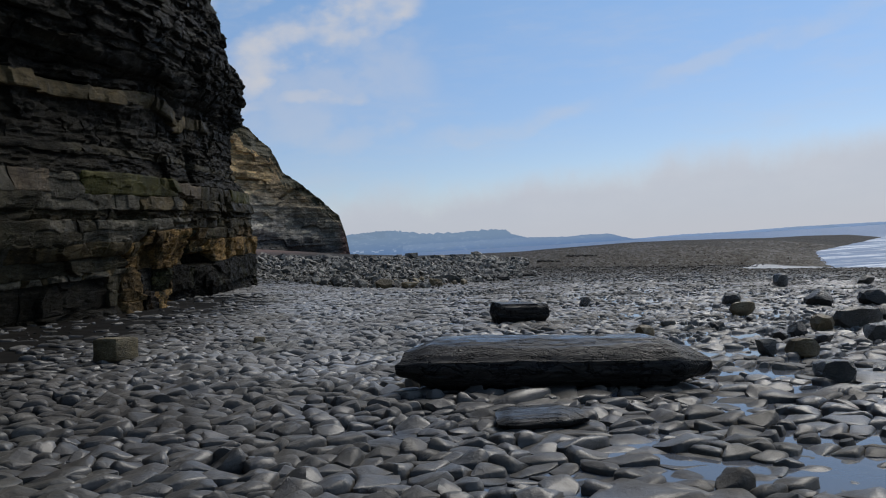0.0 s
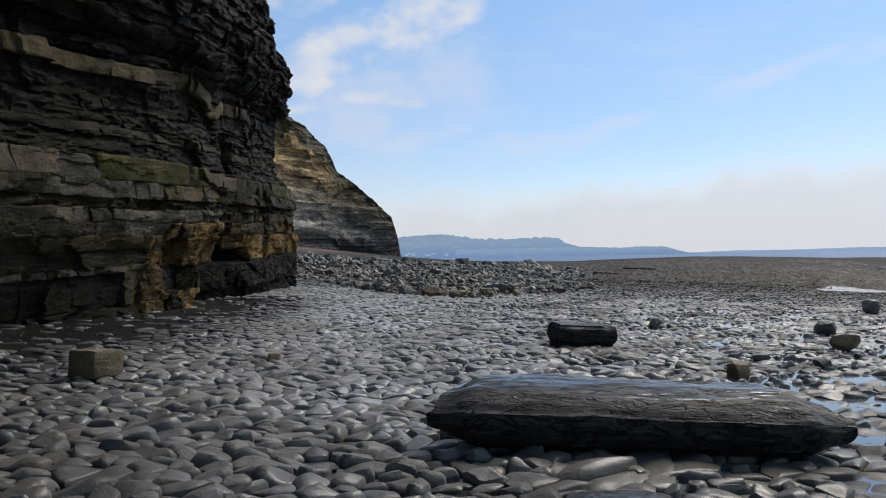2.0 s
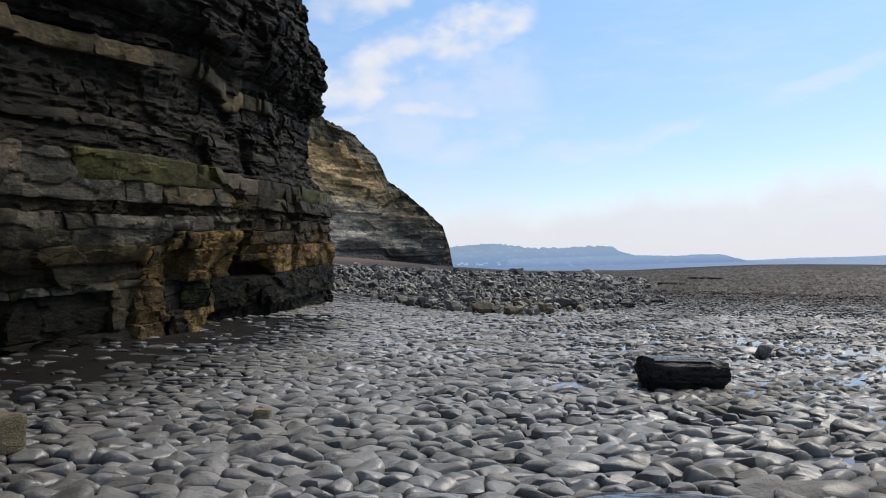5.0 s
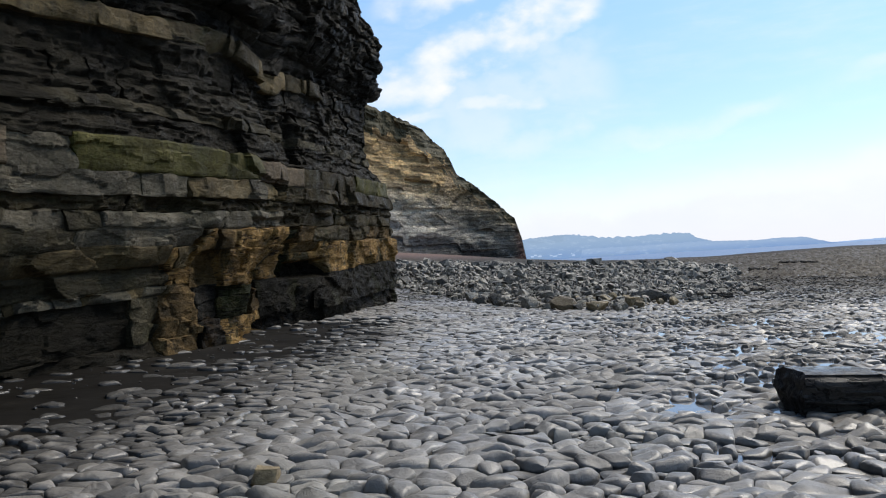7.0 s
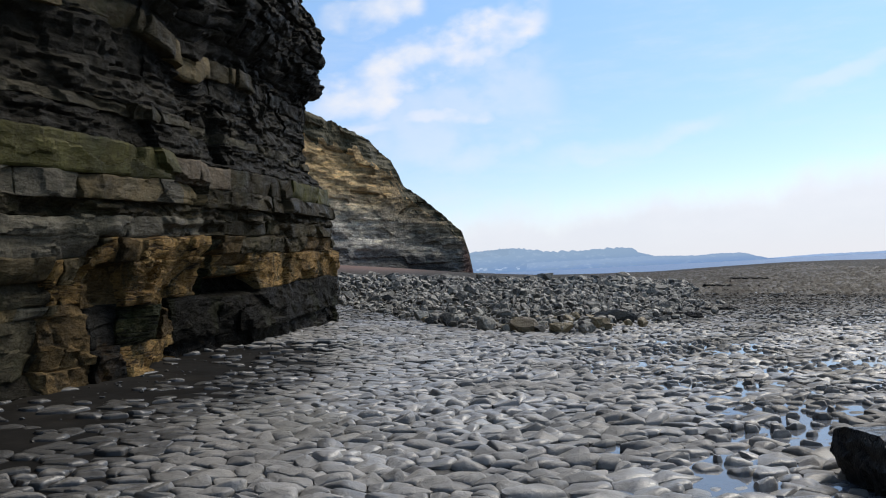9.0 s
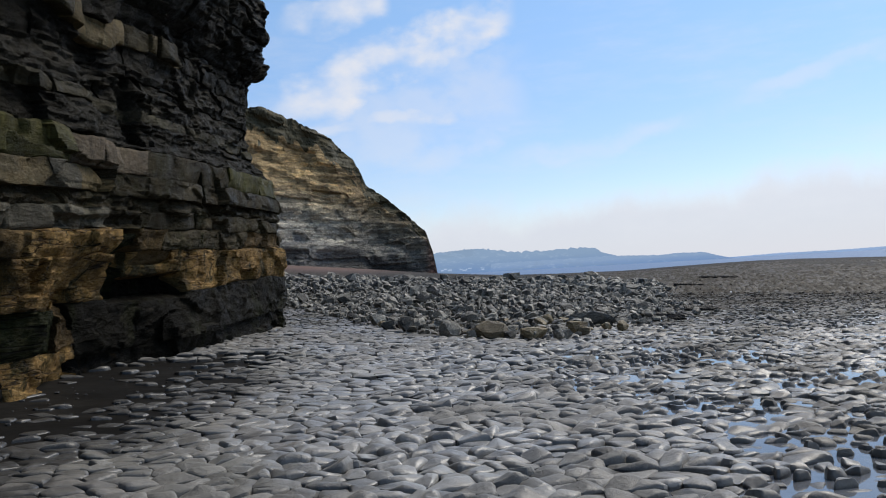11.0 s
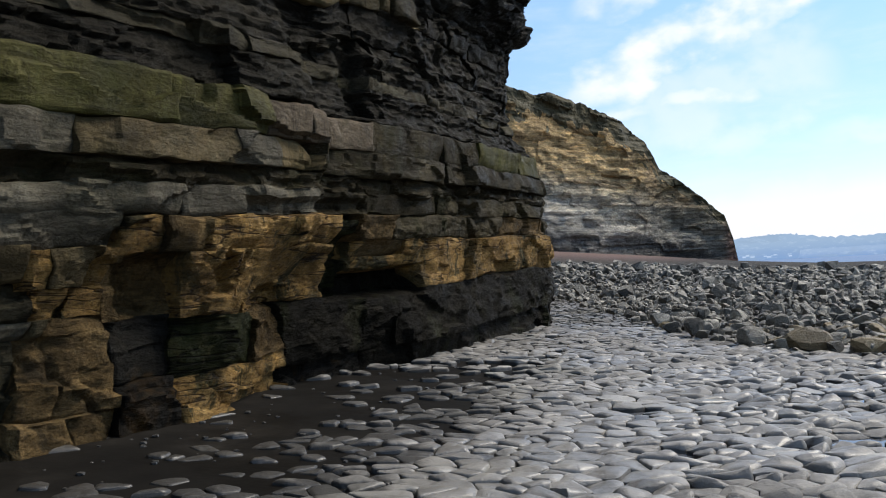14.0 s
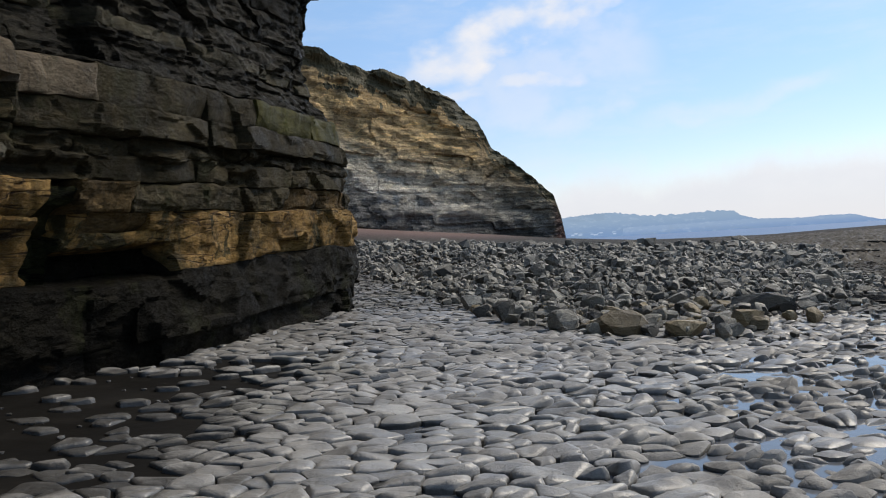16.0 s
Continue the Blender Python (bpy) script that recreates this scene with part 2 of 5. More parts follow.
def mat_pavement(name, island):
    """Grey limestone, worn smooth, moist: each stone its own grey, glossier where wet, the cliff's shade put into its
    colour.
    """
    m, nt, bsdf, N, L = nodes(name)
    p = place(nt)
    blot = noise_node(nt, 2.2, 5, 0.6, p, 0.3)
    grain = noise_node(nt, 60, 4, 0.7, p)
    col = ramp_node(nt, blot, [(0.25, (0.086, 0.081, 0.073)), (0.5, (0.195, 0.183, 0.164)), (0.75, (0.33, 0.311, 0.281))])
    col = mix_node(nt, map_node(nt, grain, 0.45, 0.8, 0.0, 0.35), col, (0.07, 0.068, 0.066))
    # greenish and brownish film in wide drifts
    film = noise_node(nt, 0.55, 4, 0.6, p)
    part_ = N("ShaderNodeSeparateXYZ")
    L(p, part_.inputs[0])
    # shade beside the cliff, put into the stones' colour with a ragged edge
    cliff_shade = map_node(nt, calc(nt, "ADD", part_.outputs[0], calc(nt, "MULTIPLY", noise_node(nt, 0.7, 6, 0.7, p), 3.2)), -2.2, 1.2)
    cliff_shade = calc(nt, "MAXIMUM", cliff_shade, map_node(nt, part_.outputs[1], 17, 22))
    # darker and browner towards the near end of the shore, edge broken by noise
    near_tone = map_node(nt, calc(nt, "ADD", part_.outputs[1], calc(nt, "MULTIPLY", noise_node(nt, 0.5, 6, 0.7, p), 6.0)), 9.5, 15.5)
    col = mix_node(nt, near_tone, mix_node(nt, 1.0, col, (0.41, 0.39, 0.36), "MULTIPLY"), col)
    col = mix_node(nt, cliff_shade, mix_node(nt, 1.0, col, (0.64, 0.62, 0.59), "MULTIPLY"), col)
    seaward = map_node(nt, calc(nt, "ADD", part_.outputs[0], calc(nt, "MULTIPLY", noise_node(nt, 0.6, 5, 0.65, p), 2.0)), 1.0, 4.0)
    col = mix_node(nt, seaward, col, mix_node(nt, 1.0, col, (0.7, 0.665, 0.61), "MULTIPLY"))
    col = mix_node(nt, map_node(nt, film, 0.5, 0.7, 0.0, 0.4), col, (0.115, 0.11, 0.085))
    sep = N("ShaderNodeSeparateXYZ")
    L(p, sep.inputs[0])
    col = mix_node(nt, map_node(nt, sep.outputs[1], 22, 48, 0.0, 0.95), col, mix_node(nt, 1.0, col, (0.28, 0.256, 0.225), "MULTIPLY"))
    rnd = N("ShaderNodeNewGeometry").outputs["Random Per Island"] if island else N("ShaderNodeObjectInfo").outputs["Random"]
    v = map_node(nt, rnd, 0, 1, 0.78, 1.24, False)
    cc = N("ShaderNodeCombineColor")
    for i in range(3):
        L(v, cc.inputs[i])
    col = mix_node(nt, 1.0, col, cc.outputs[0], "MULTIPLY")
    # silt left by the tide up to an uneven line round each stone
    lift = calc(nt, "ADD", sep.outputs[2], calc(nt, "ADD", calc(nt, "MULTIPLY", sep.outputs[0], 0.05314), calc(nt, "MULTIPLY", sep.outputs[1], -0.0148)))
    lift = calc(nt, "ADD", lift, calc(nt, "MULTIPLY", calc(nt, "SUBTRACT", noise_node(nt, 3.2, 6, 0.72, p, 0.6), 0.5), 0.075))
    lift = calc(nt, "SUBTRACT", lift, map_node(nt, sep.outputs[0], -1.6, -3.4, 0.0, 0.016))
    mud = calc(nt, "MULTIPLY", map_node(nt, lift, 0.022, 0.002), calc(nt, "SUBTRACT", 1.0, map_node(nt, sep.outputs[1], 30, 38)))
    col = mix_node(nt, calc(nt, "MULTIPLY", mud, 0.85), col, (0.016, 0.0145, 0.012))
    L(col, bsdf.inputs["Base Color"])
    wet = noise_node(nt, 0.8, 4, 0.65, p)
    L(map_node(nt, wet, 0.38, 0.62, 0.5, 0.8), bsdf.inputs["Roughness"])
    L(map_node(nt, sep.outputs[1], 22, 46, 0.32, 0.08), bsdf.inputs["Specular IOR Level"])
    L(calc(nt, "MULTIPLY", map_node(nt, wet, 0.42, 0.62, 0.42, 0.08), map_node(nt, sep.outputs[1], 40, 24)), bsdf.inputs["Coat Weight"])
    bsdf.inputs["Coat Roughness"].default_value = 0.28
    bump(nt, bsdf, [(blot, 0.03), (noise_node(nt, 11, 6, 0.7, p, 0.4), 0.022), (grain, 0.004)])
    return m


def mat_silt():
    m, nt, bsdf, N, L = nodes("silt")
    p = place(nt)
    sep = N("ShaderNodeSeparateXYZ")
    L(p, sep.inputs[0])
    a = noise_node(nt, 1.1, 6, 0.65, p)
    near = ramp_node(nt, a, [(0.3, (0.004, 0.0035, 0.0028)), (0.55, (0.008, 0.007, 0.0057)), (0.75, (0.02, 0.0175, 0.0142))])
    # farther off the same limestone lies too dense to be told apart
    vor = N("ShaderNodeTexVoronoi")
    vor.inputs["Scale"].default_value = 2.4
    L(p, vor.inputs["Vector"])
    stones = ramp_node(nt, vor.outputs["Distance"], [(0.0, (0.062, 0.057, 0.05)), (0.4, (0.045, 0.041, 0.0355)), (0.7, (0.015, 0.0135, 0.012))])
    drift = noise_node(nt, 0.05, 5, 0.6, p)
    far_col = mix_node(nt, map_node(nt, drift, 0.35, 0.65), stones, mix_node(nt, 0.5, stones, (0.058, 0.051, 0.041)))
    pink = calc(nt, "MULTIPLY", map_node(nt, sep.outputs[1], 70, 100), calc(nt, "SUBTRACT", 1.0, map_node(nt, sep.outputs[0], -14, -3)))
    far_col = mix_node(nt, calc(nt, "MULTIPLY", pink, 0.8), far_col, mix_node(nt, 0.75, stones, (0.2, 0.13, 0.11)))
    far = map_node(nt, sep.outputs[1], 50, 66)
    L(mix_node(nt, far, near, far_col), bsdf.inputs["Base Color"])
    rg = map_node(nt, noise_node(nt, 0.6, 4, 0.6, p), 0.35, 0.6, 0.5, 0.85)
    rr = N("ShaderNodeMix")
    L(far, rr.inputs["Factor"])
    L(rg, rr.inputs["A"])
    rr.inputs["B"].default_value = 0.8
    L(rr.outputs["Result"], bsdf.inputs["Roughness"])
    bsdf.inputs["Specular IOR Level"].default_value = 0.06
    hh = calc(nt, "MULTIPLY", calc(nt, "MULTIPLY", vor.outputs["Distance"], -1.0), far)
    bump(nt, bsdf, [(a, 0.02), (hh, 0.1)])
    return m


def mat_water(name, tint, rough, ripple, foam=False):
    m, nt, bsdf, N, L = nodes(name)
    p = place(nt)
    bsdf.inputs["Base Color"].default_value = (*tint, 1)
    bsdf.inputs["Roughness"].default_value = rough
    bsdf.inputs["IOR"].default_value = 1.33
    bsdf.inputs["Specular IOR Level"].default_value = 0.6
    layers = [(noise_node(nt, 6.0, 3, 0.5, p), ripple)]
    if foam:
        sep = N("ShaderNodeSeparateXYZ")
        L(p, sep.inputs[0])
        near = calc(nt, "SUBTRACT", 1.0, map_node(nt, sep.outputs[1], 150, 240))
        f = noise_node(nt, 0.09, 7, 0.68, stretched(nt, p, (1, 1.6, 1)), 1.2)
        fo = calc(nt, "MULTIPLY", map_node(nt, f, 0.47, 0.62), near)
        L(mix_node(nt, fo, tint, (0.7, 0.73, 0.76)), bsdf.inputs["Base Color"])
        L(map_node(nt, fo, 0, 1, rough, 0.7, False), bsdf.inputs["Roughness"])
        bsdf.inputs["Specular IOR Level"].default_value = 0.22
        layers = [(noise_node(nt, 0.5, 5, 0.6, p), ripple), (f, 0.3)]
    bump(nt, bsdf, layers)
    return m


def mat_cliff():
    """Bedded shale and limestone: colour follows the beds, which dip gently along the shore."""
    m, nt, bsdf, N, L = nodes("bedded_rock")
    p = place(nt)
    sep = N("ShaderNodeSeparateXYZ")
    L(p, sep.inputs[0])
    wob = calc(nt, "MULTIPLY", calc(nt, "SUBTRACT", noise_node(nt, 0.9, 4, 0.6, p), 0.5), 0.16)
    zb = calc(nt, "ADD", calc(nt, "SUBTRACT", sep.outputs[2], calc(nt, "MULTIPLY", calc(nt, "SUBTRACT", sep.outputs[1], 20.0), DIP)), wob)
    t = map_node(nt, zb, 0.4, 10.4, 0, 1, False)
    blk, shale, grey, brown = (0.0115, 0.0104, 0.0076), (0.026, 0.0236, 0.0173), (0.072, 0.066, 0.05), (0.074, 0.063, 0.038)
    ochre, tan = (0.15, 0.094, 0.036), (0.14, 0.1, 0.045)
    at = lambda z: (z - 0.4) / 10.0
    strata = ramp_node(nt, t, [(0.0, shale), (at(0.62), brown), (at(0.8), shale), (at(0.95), blk), (at(1.38), blk), (at(1.5), ochre), (at(2.05), ochre), (at(2.3), tan),
                               (at(2.38), shale), (at(2.5), grey), (at(3.1), grey), (at(3.2), brown), (at(3.6), brown), (at(3.72), blk), (at(4.6), blk), (at(4.75), tan),
                               (at(5.05), tan), (at(5.2), shale), (at(6.5), blk), (at(7.4), shale), (at(8.6), grey), (at(10.3), shale)])
    plain = ramp_node(nt, t, [(0.0, grey), (at(1.2), grey), (at(1.5), brown), (at(1.9), grey), (at(2.3), grey), (at(2.4), shale), (at(3.1), grey), (at(3.3), brown), (at(3.7), shale), (at(4.7), brown), (at(5.2), shale), (1.0, shale)])
    patch = noise_node(nt, 0.8, 6, 0.68, p, 0.6)
    along = calc(nt, "MULTIPLY", map_node(nt, sep.outputs[1], 17.6, 18.8), map_node(nt, patch, 0.22, 0.4))
    col = mix_node(nt, along, plain, strata)
    # rusty patches low in the buttresses
    low = calc(nt, "MULTIPLY", calc(nt, "SUBTRACT", 1.0, map_node(nt, zb, 1.35, 1.6)), calc(nt, "MULTIPLY", map_node(nt, sep.outputs[1], 17.8, 18.8), calc(nt, "SUBTRACT", 1.0, map_node(nt, sep.outputs[1], 20.9, 21.9))))
    col = mix_node(nt, calc(nt, "MULTIPLY", low, map_node(nt, noise_node(nt, 1.5, 6, 0.7, p, 0.5), 0.48, 0.56)), col, ochre)
    grain = noise_node(nt, 16, 6, 0.72, p)
    chip = noise_node(nt, 5, 7, 0.72, stretched(nt, p, (1, 1, 2.6)), 0.6)
    lam = noise_node(nt, 1.0, 6, 0.75, stretched(nt, p, (1.0, 1.0, 17)), 0.35)
    col = mix_node(nt, map_node(nt, lam, 0.48, 0.62, 0.0, 0.7), col, mix_node(nt, 1.0, col, (0.4, 0.39, 0.37), "MULTIPLY"))
    col = mix_node(nt, map_node(nt, chip, 0.55, 0.7, 0.0, 0.5), col, mix_node(nt, 1.0, col, (1.7, 1.65, 1.55), "MULTIPLY"))
    pits = noise_node(nt, 11, 6, 0.72, stretched(nt, p, (1, 1, 2.4)), 0.3)
    col = mix_node(nt, map_node(nt, pits, 0.55, 0.64, 0.0, 0.55), col, mix_node(nt, 1.0, col, (0.2, 0.19, 0.18), "MULTIPLY"))
    run = noise_node(nt, 1.0, 6, 0.7, stretched(nt, p, (4.5, 4.5, 0.7)), 0.5)
    col = mix_node(nt, map_node(nt, run, 0.56, 0.72, 0.0, 0.6), col, mix_node(nt, 1.0, col, (1.9, 1.85, 1.75), "MULTIPLY"))
    col = mix_node(nt, map_node(nt, run, 0.45, 0.33, 0.0, 0.7), col, mix_node(nt, 1.0, col, (0.4, 0.38, 0.34), "MULTIPLY"))
    alga = noise_node(nt, 1.4, 5, 0.7, stretched(nt, p, (1, 1, 0.35)))
    col = mix_node(nt, map_node(nt, alga, 0.6, 0.72, 0.0, 0.7), col, (0.035, 0.042, 0.014))
    L(col, bsdf.inputs["Base Color"])
    L(map_node(nt, patch, 0.3, 0.7, 0.45, 0.85), bsdf.inputs["Roughness"])
    bsdf.inputs["Specular IOR Level"].default_value = 0.1
    bump(nt, bsdf, [(patch, 0.1), (lam, 0.09), (chip, 0.1), (grain, 0.03)])
    return m


def mat_headland():
    m, nt, bsdf, N, L = nodes("headland_rock")
    p = place(nt)
    sep = N("ShaderNodeSeparateXYZ")
    L(p, sep.inputs[0])
    wob = calc(nt, "MULTIPLY", calc(nt, "SUBTRACT", noise_node(nt, 0.07, 6, 0.66, p), 0.5), 8.0)
    zb = calc(nt, "ADD", calc(nt, "ADD", sep.outputs[2], calc(nt, "MULTIPLY", sep.outputs[0], 0.26)), wob)
    t = map_node(nt, zb, -2, 26, 0, 1, False)
    base = ramp_node(nt, t, [(0.0, (0.15, 0.145, 0.135)), (0.1, (0.25, 0.24, 0.22)), (0.18, (0.68, 0.63, 0.53)), (0.3, (0.66, 0.575, 0.42)), (0.42, (0.72, 0.51, 0.245)),
                             (0.6, (0.68, 0.46, 0.2)), (0.78, (0.5, 0.335, 0.15)), (0.9, (0.15, 0.108, 0.057)), (1.0, (0.09, 0.07, 0.035))])
    lay = noise_node(nt, 1.0, 6, 0.75, stretched(nt, p, (0.1, 0.03, 1.5), (0, radians(13), 0)), 0.35)
    rough_ = noise_node(nt, 0.7, 6, 0.72, p)
    col = mix_node(nt, map_node(nt, lay, 0.47, 0.62, 0.0, 0.45), base, mix_node(nt, 1.0, base, (0.35, 0.34, 0.32), "MULTIPLY"))
    col = mix_node(nt, map_node(nt, rough_, 0.52, 0.75, 0.0, 0.65), col, (0.04, 0.034, 0.026))
    thin = noise_node(nt, 1.0, 5, 0.7, stretched(nt, p, (0.2, 0.06, 5.0), (0, radians(13), 0)), 0.3)
    col = mix_node(nt, map_node(nt, thin, 0.5, 0.6, 0.0, 0.6), col, mix_node(nt, 1.0, col, (0.4, 0.38, 0.34), "MULTIPLY"))
    fleck = noise_node(nt, 1.9, 5, 0.75, stretched(nt, p, (0.5, 0.5, 1.7), (0, radians(12), 0)), 0.6)
    col = mix_node(nt, map_node(nt, fleck, 0.5, 0.64, 0.0, 0.65), col, mix_node(nt, 1.0, col, (0.28, 0.27, 0.25), "MULTIPLY"))
    cell = N("ShaderNodeTexVoronoi")
    cell.inputs["Scale"].default_value = 1.0
    L(stretched(nt, p, (0.85, 0.45, 2.0), (0, radians(13), 0)), cell.inputs["Vector"])
    tone = N("ShaderNodeSeparateColor")
    L(cell.outputs["Color"], tone.inputs[0])
    col = mix_node(nt, map_node(nt, tone.outputs[0], 0.35, 1.0, 0.0, 0.65, False), col, mix_node(nt, 1.0, col, (0.3, 0.29, 0.27), "MULTIPLY"))
    col = mix_node(nt, map_node(nt, tone.outputs[2], 0.72, 0.9, 0.0, 0.7), col, mix_node(nt, 1.0, col, (1.7, 1.65, 1.5), "MULTIPLY"))
    # the seaward half lies in shade: painted into the rock colour by x
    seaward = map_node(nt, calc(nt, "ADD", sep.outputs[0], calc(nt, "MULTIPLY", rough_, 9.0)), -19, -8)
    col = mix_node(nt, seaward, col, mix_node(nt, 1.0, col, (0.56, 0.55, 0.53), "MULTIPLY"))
    red = calc(nt, "MULTIPLY", map_node(nt, sep.outputs[0], -6.5, -4.8), 0.75)
    col = mix_node(nt, red, col, (0.13, 0.045, 0.03))
    L(col, bsdf.inputs["Base Color"])
    bsdf.inputs["Roughness"].default_value = 0.9
    fine = noise_node(nt, 2.6, 6, 0.75, stretched(nt, p, (0.6, 0.6, 1.6), (0, radians(12), 0)), 0.5)
    bump(nt, bsdf, [(lay, 0.5), (thin, 0.25), (rough_, 0.7), (tone.outputs[1], 0.35), (fine, 0.5)])
    return m


def mat_plain(name, stops, scale, rough=0.8, depth=0.02, stretch=(1, 1, 1), spec=0.4):
    m, nt, bsdf, N, L = nodes(name)
    p = place(nt)
    q = stretched(nt, p, stretch)
    a = noise_node(nt, scale, 6, 0.68, q, 0.3)
    b = noise_node(nt, scale * 9, 5, 0.7, q)
    col = mix_node(nt, map_node(nt, b, 0.45, 0.8, 0, 0.5), ramp_node(nt, a, stops), tuple(c * 0.6 for c in stops[0][1]))
    L(col, bsdf.inputs["Base Color"])
    L(map_node(nt, a, 0.3, 0.7, rough * 0.8, min(1.0, rough * 1.15)), bsdf.inputs["Roughness"])
    bsdf.inputs["Specular IOR Level"].default_value = spec
    bump(nt, bsdf, [(a, depth), (b, depth * 0.3)])
    return m


def mat_driftwood(name, film, smoothness):
    """Black, sodden timber: wavering cracks along the grain, a film of water on the upper side."""
    m, nt, bsdf, N, L = nodes(name)
    p = nt.nodes.new("ShaderNodeTexCoord").outputs["Object"]
    bent = nt.nodes.new("ShaderNodeVectorMath")
    bent.operation = "MULTIPLY_ADD"
    wob = nt.nodes.new("ShaderNodeTexNoise")
    wob.inputs["Scale"].default_value, wob.inputs["Detail"].default_value = 2.6, 3.0
    L(p, wob.inputs["Vector"])
    L(wob.outputs["Color"], bent.inputs[0])
    bent.inputs[1].default_value = (0.0, 0.16, 0.1)
    L(p, bent.inputs[2])
    q = bent.outputs[0]
    fib = noise_node(nt, 1.0, 7, 0.72, stretched(nt, q, (5.0, 42, 42)), 0.5)
    wide = noise_node(nt, 1.7, 5, 0.6, p)
    col = ramp_node(nt, fib, [(0.3, (0.015, 0.0132, 0.0112)), (0.52, (0.031, 0.0278, 0.0238)), (0.75, (0.068, 0.062, 0.054))])
    col = mix_node(nt, map_node(nt, wide, 0.45, 0.7, 0, 0.5), col, (0.022, 0.02, 0.014))
    split = fissures(nt, q, (3.4, 13, 7), 0.045, 2.0)
    fine = fissures(nt, q, (6, 34, 20), 0.035, 6.0)
    cross = fissures(nt, p, (6, 3, 3), 0.008, 9.0)
    crack = calc(nt, "MULTIPLY", split, calc(nt, "MAXIMUM", fine, 0.35))
    crack = calc(nt, "MULTIPLY", crack, calc(nt, "MAXIMUM", cross, 0.6))
    col = mix_node(nt, crack, (0.003, 0.0026, 0.002), col)
    L(col, bsdf.inputs["Base Color"])
    L(map_node(nt, fib, 0.35, 0.65, 0.7, 0.5), bsdf.inputs["Roughness"])
    bsdf.inputs["Specular IOR Level"].default_value = 0.25
    # rain and spray stand where the top lies level
    lie = N("ShaderNodeSeparateXYZ")
    L(N("ShaderNodeNewGeometry").outputs["True Normal"], lie.inputs[0])
    L(calc(nt, "MULTIPLY", map_node(nt, lie.outputs[2], 0.95, 0.99), calc(nt, "MULTIPLY", crack, map_node(nt, wide, 0.3, 0.5, film * 0.75, film))), bsdf.inputs["Coat Weight"])
    bsdf.inputs["Coat Roughness"].default_value = smoothness
    bsdf.inputs["Coat IOR"].default_value = 1.5
    bump(nt, bsdf, [(wide, 0.004), (split, 0.02), (fine, 0.003), (cross, 0.002), (fib, 0.0035)])
    return m


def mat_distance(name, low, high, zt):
    """A far shore across kilometres of sea air: plain glowing backdrop, the haze put into its colour."""
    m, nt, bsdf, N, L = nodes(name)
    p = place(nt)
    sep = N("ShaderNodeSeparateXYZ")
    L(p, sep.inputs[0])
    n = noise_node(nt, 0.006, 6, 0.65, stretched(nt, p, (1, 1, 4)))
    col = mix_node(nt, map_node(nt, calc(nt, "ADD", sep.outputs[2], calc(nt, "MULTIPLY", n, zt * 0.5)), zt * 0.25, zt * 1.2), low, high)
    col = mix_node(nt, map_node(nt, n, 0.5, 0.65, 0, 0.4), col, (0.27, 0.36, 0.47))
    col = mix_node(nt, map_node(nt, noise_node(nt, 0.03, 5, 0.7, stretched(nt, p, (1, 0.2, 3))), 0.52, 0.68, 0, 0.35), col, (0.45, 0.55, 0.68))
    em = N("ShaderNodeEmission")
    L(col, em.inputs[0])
    em.inputs[1].default_value = HAZE_GLOW
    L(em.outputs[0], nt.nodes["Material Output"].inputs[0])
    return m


DIP, HAZE_GLOW = 0.035, 0.85
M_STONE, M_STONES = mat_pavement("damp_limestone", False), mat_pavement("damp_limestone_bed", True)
M_SILT = mat_silt()
M_POOL = mat_water("pool_water", (0.1, 0.105, 0.115), 0.05, 0.0015)
M_SEA = mat_water("sea_water", (0.13, 0.19, 0.3), 0.5, 0.25, True)
M_CLIFF, M_HEAD = mat_cliff(), mat_headland()
M_OCHRE = rock_mat("ochre_sandstone", (0.202, 0.113, 0.0334), (0.435, 0.259, 0.0789), (0.607, 0.39, 0.142), 0.6, (0.6, 0.9), 0.04, 0.25, 0.02, stain=(0.034, 0.034, 0.014), spec=0.15, pitted=0.7, drip=0.4, moss=0.9)
M_GREEN = rock_mat("algae_limestone", (0.0264, 0.0244, 0.0066), (0.0594, 0.0539, 0.0149), (0.116, 0.103, 0.033), 0.8, (0.5, 0.8), 0.012, 0.25, 0.01, stain=(0.055, 0.06, 0.016), spec=0.07, drip=0.75, moss=0.4, crisp=0.3)
M_TAN = rock_mat("tan_limestone", (0.0595, 0.0435, 0.0181), (0.12, 0.0885, 0.0406), (0.21, 0.161, 0.0841), 0.7, (0.55, 0.85), 0.015, 0.3, 0.014, stain=(0.035, 0.03, 0.018), spec=0.10, drip=0.6, moss=0.3, crisp=0.5)
M_PINK = rock_mat("pinkish_limestone", (0.0504, 0.0384, 0.024), (0.106, 0.0804, 0.0504), (0.204, 0.158, 0.104), 0.7, (0.55, 0.85), 0.015, 0.1, 0.012, spec=0.10, drip=0.9, moss=0.2, crisp=0.3)
M_GREYBED = rock_mat("grey_limestone", (0.0329, 0.0279, 0.0161), (0.0601, 0.0509, 0.0294), (0.107, 0.0915, 0.0529), 0.8, (0.45, 0.8), 0.026, 0.16, 0.014, spec=0.07, drip=0.7, moss=0.35, crisp=0.7)
M_BROWN = rock_mat("brown_sandstone", (0.0626, 0.0418, 0.0176), (0.159, 0.104, 0.0431), (0.313, 0.206, 0.0887), 0.6, (0.6, 0.9), 0.03, 0.2, 0.012, stain=(0.02, 0.017, 0.01), spec=0.08, pitted=0.48, drip=0.5)
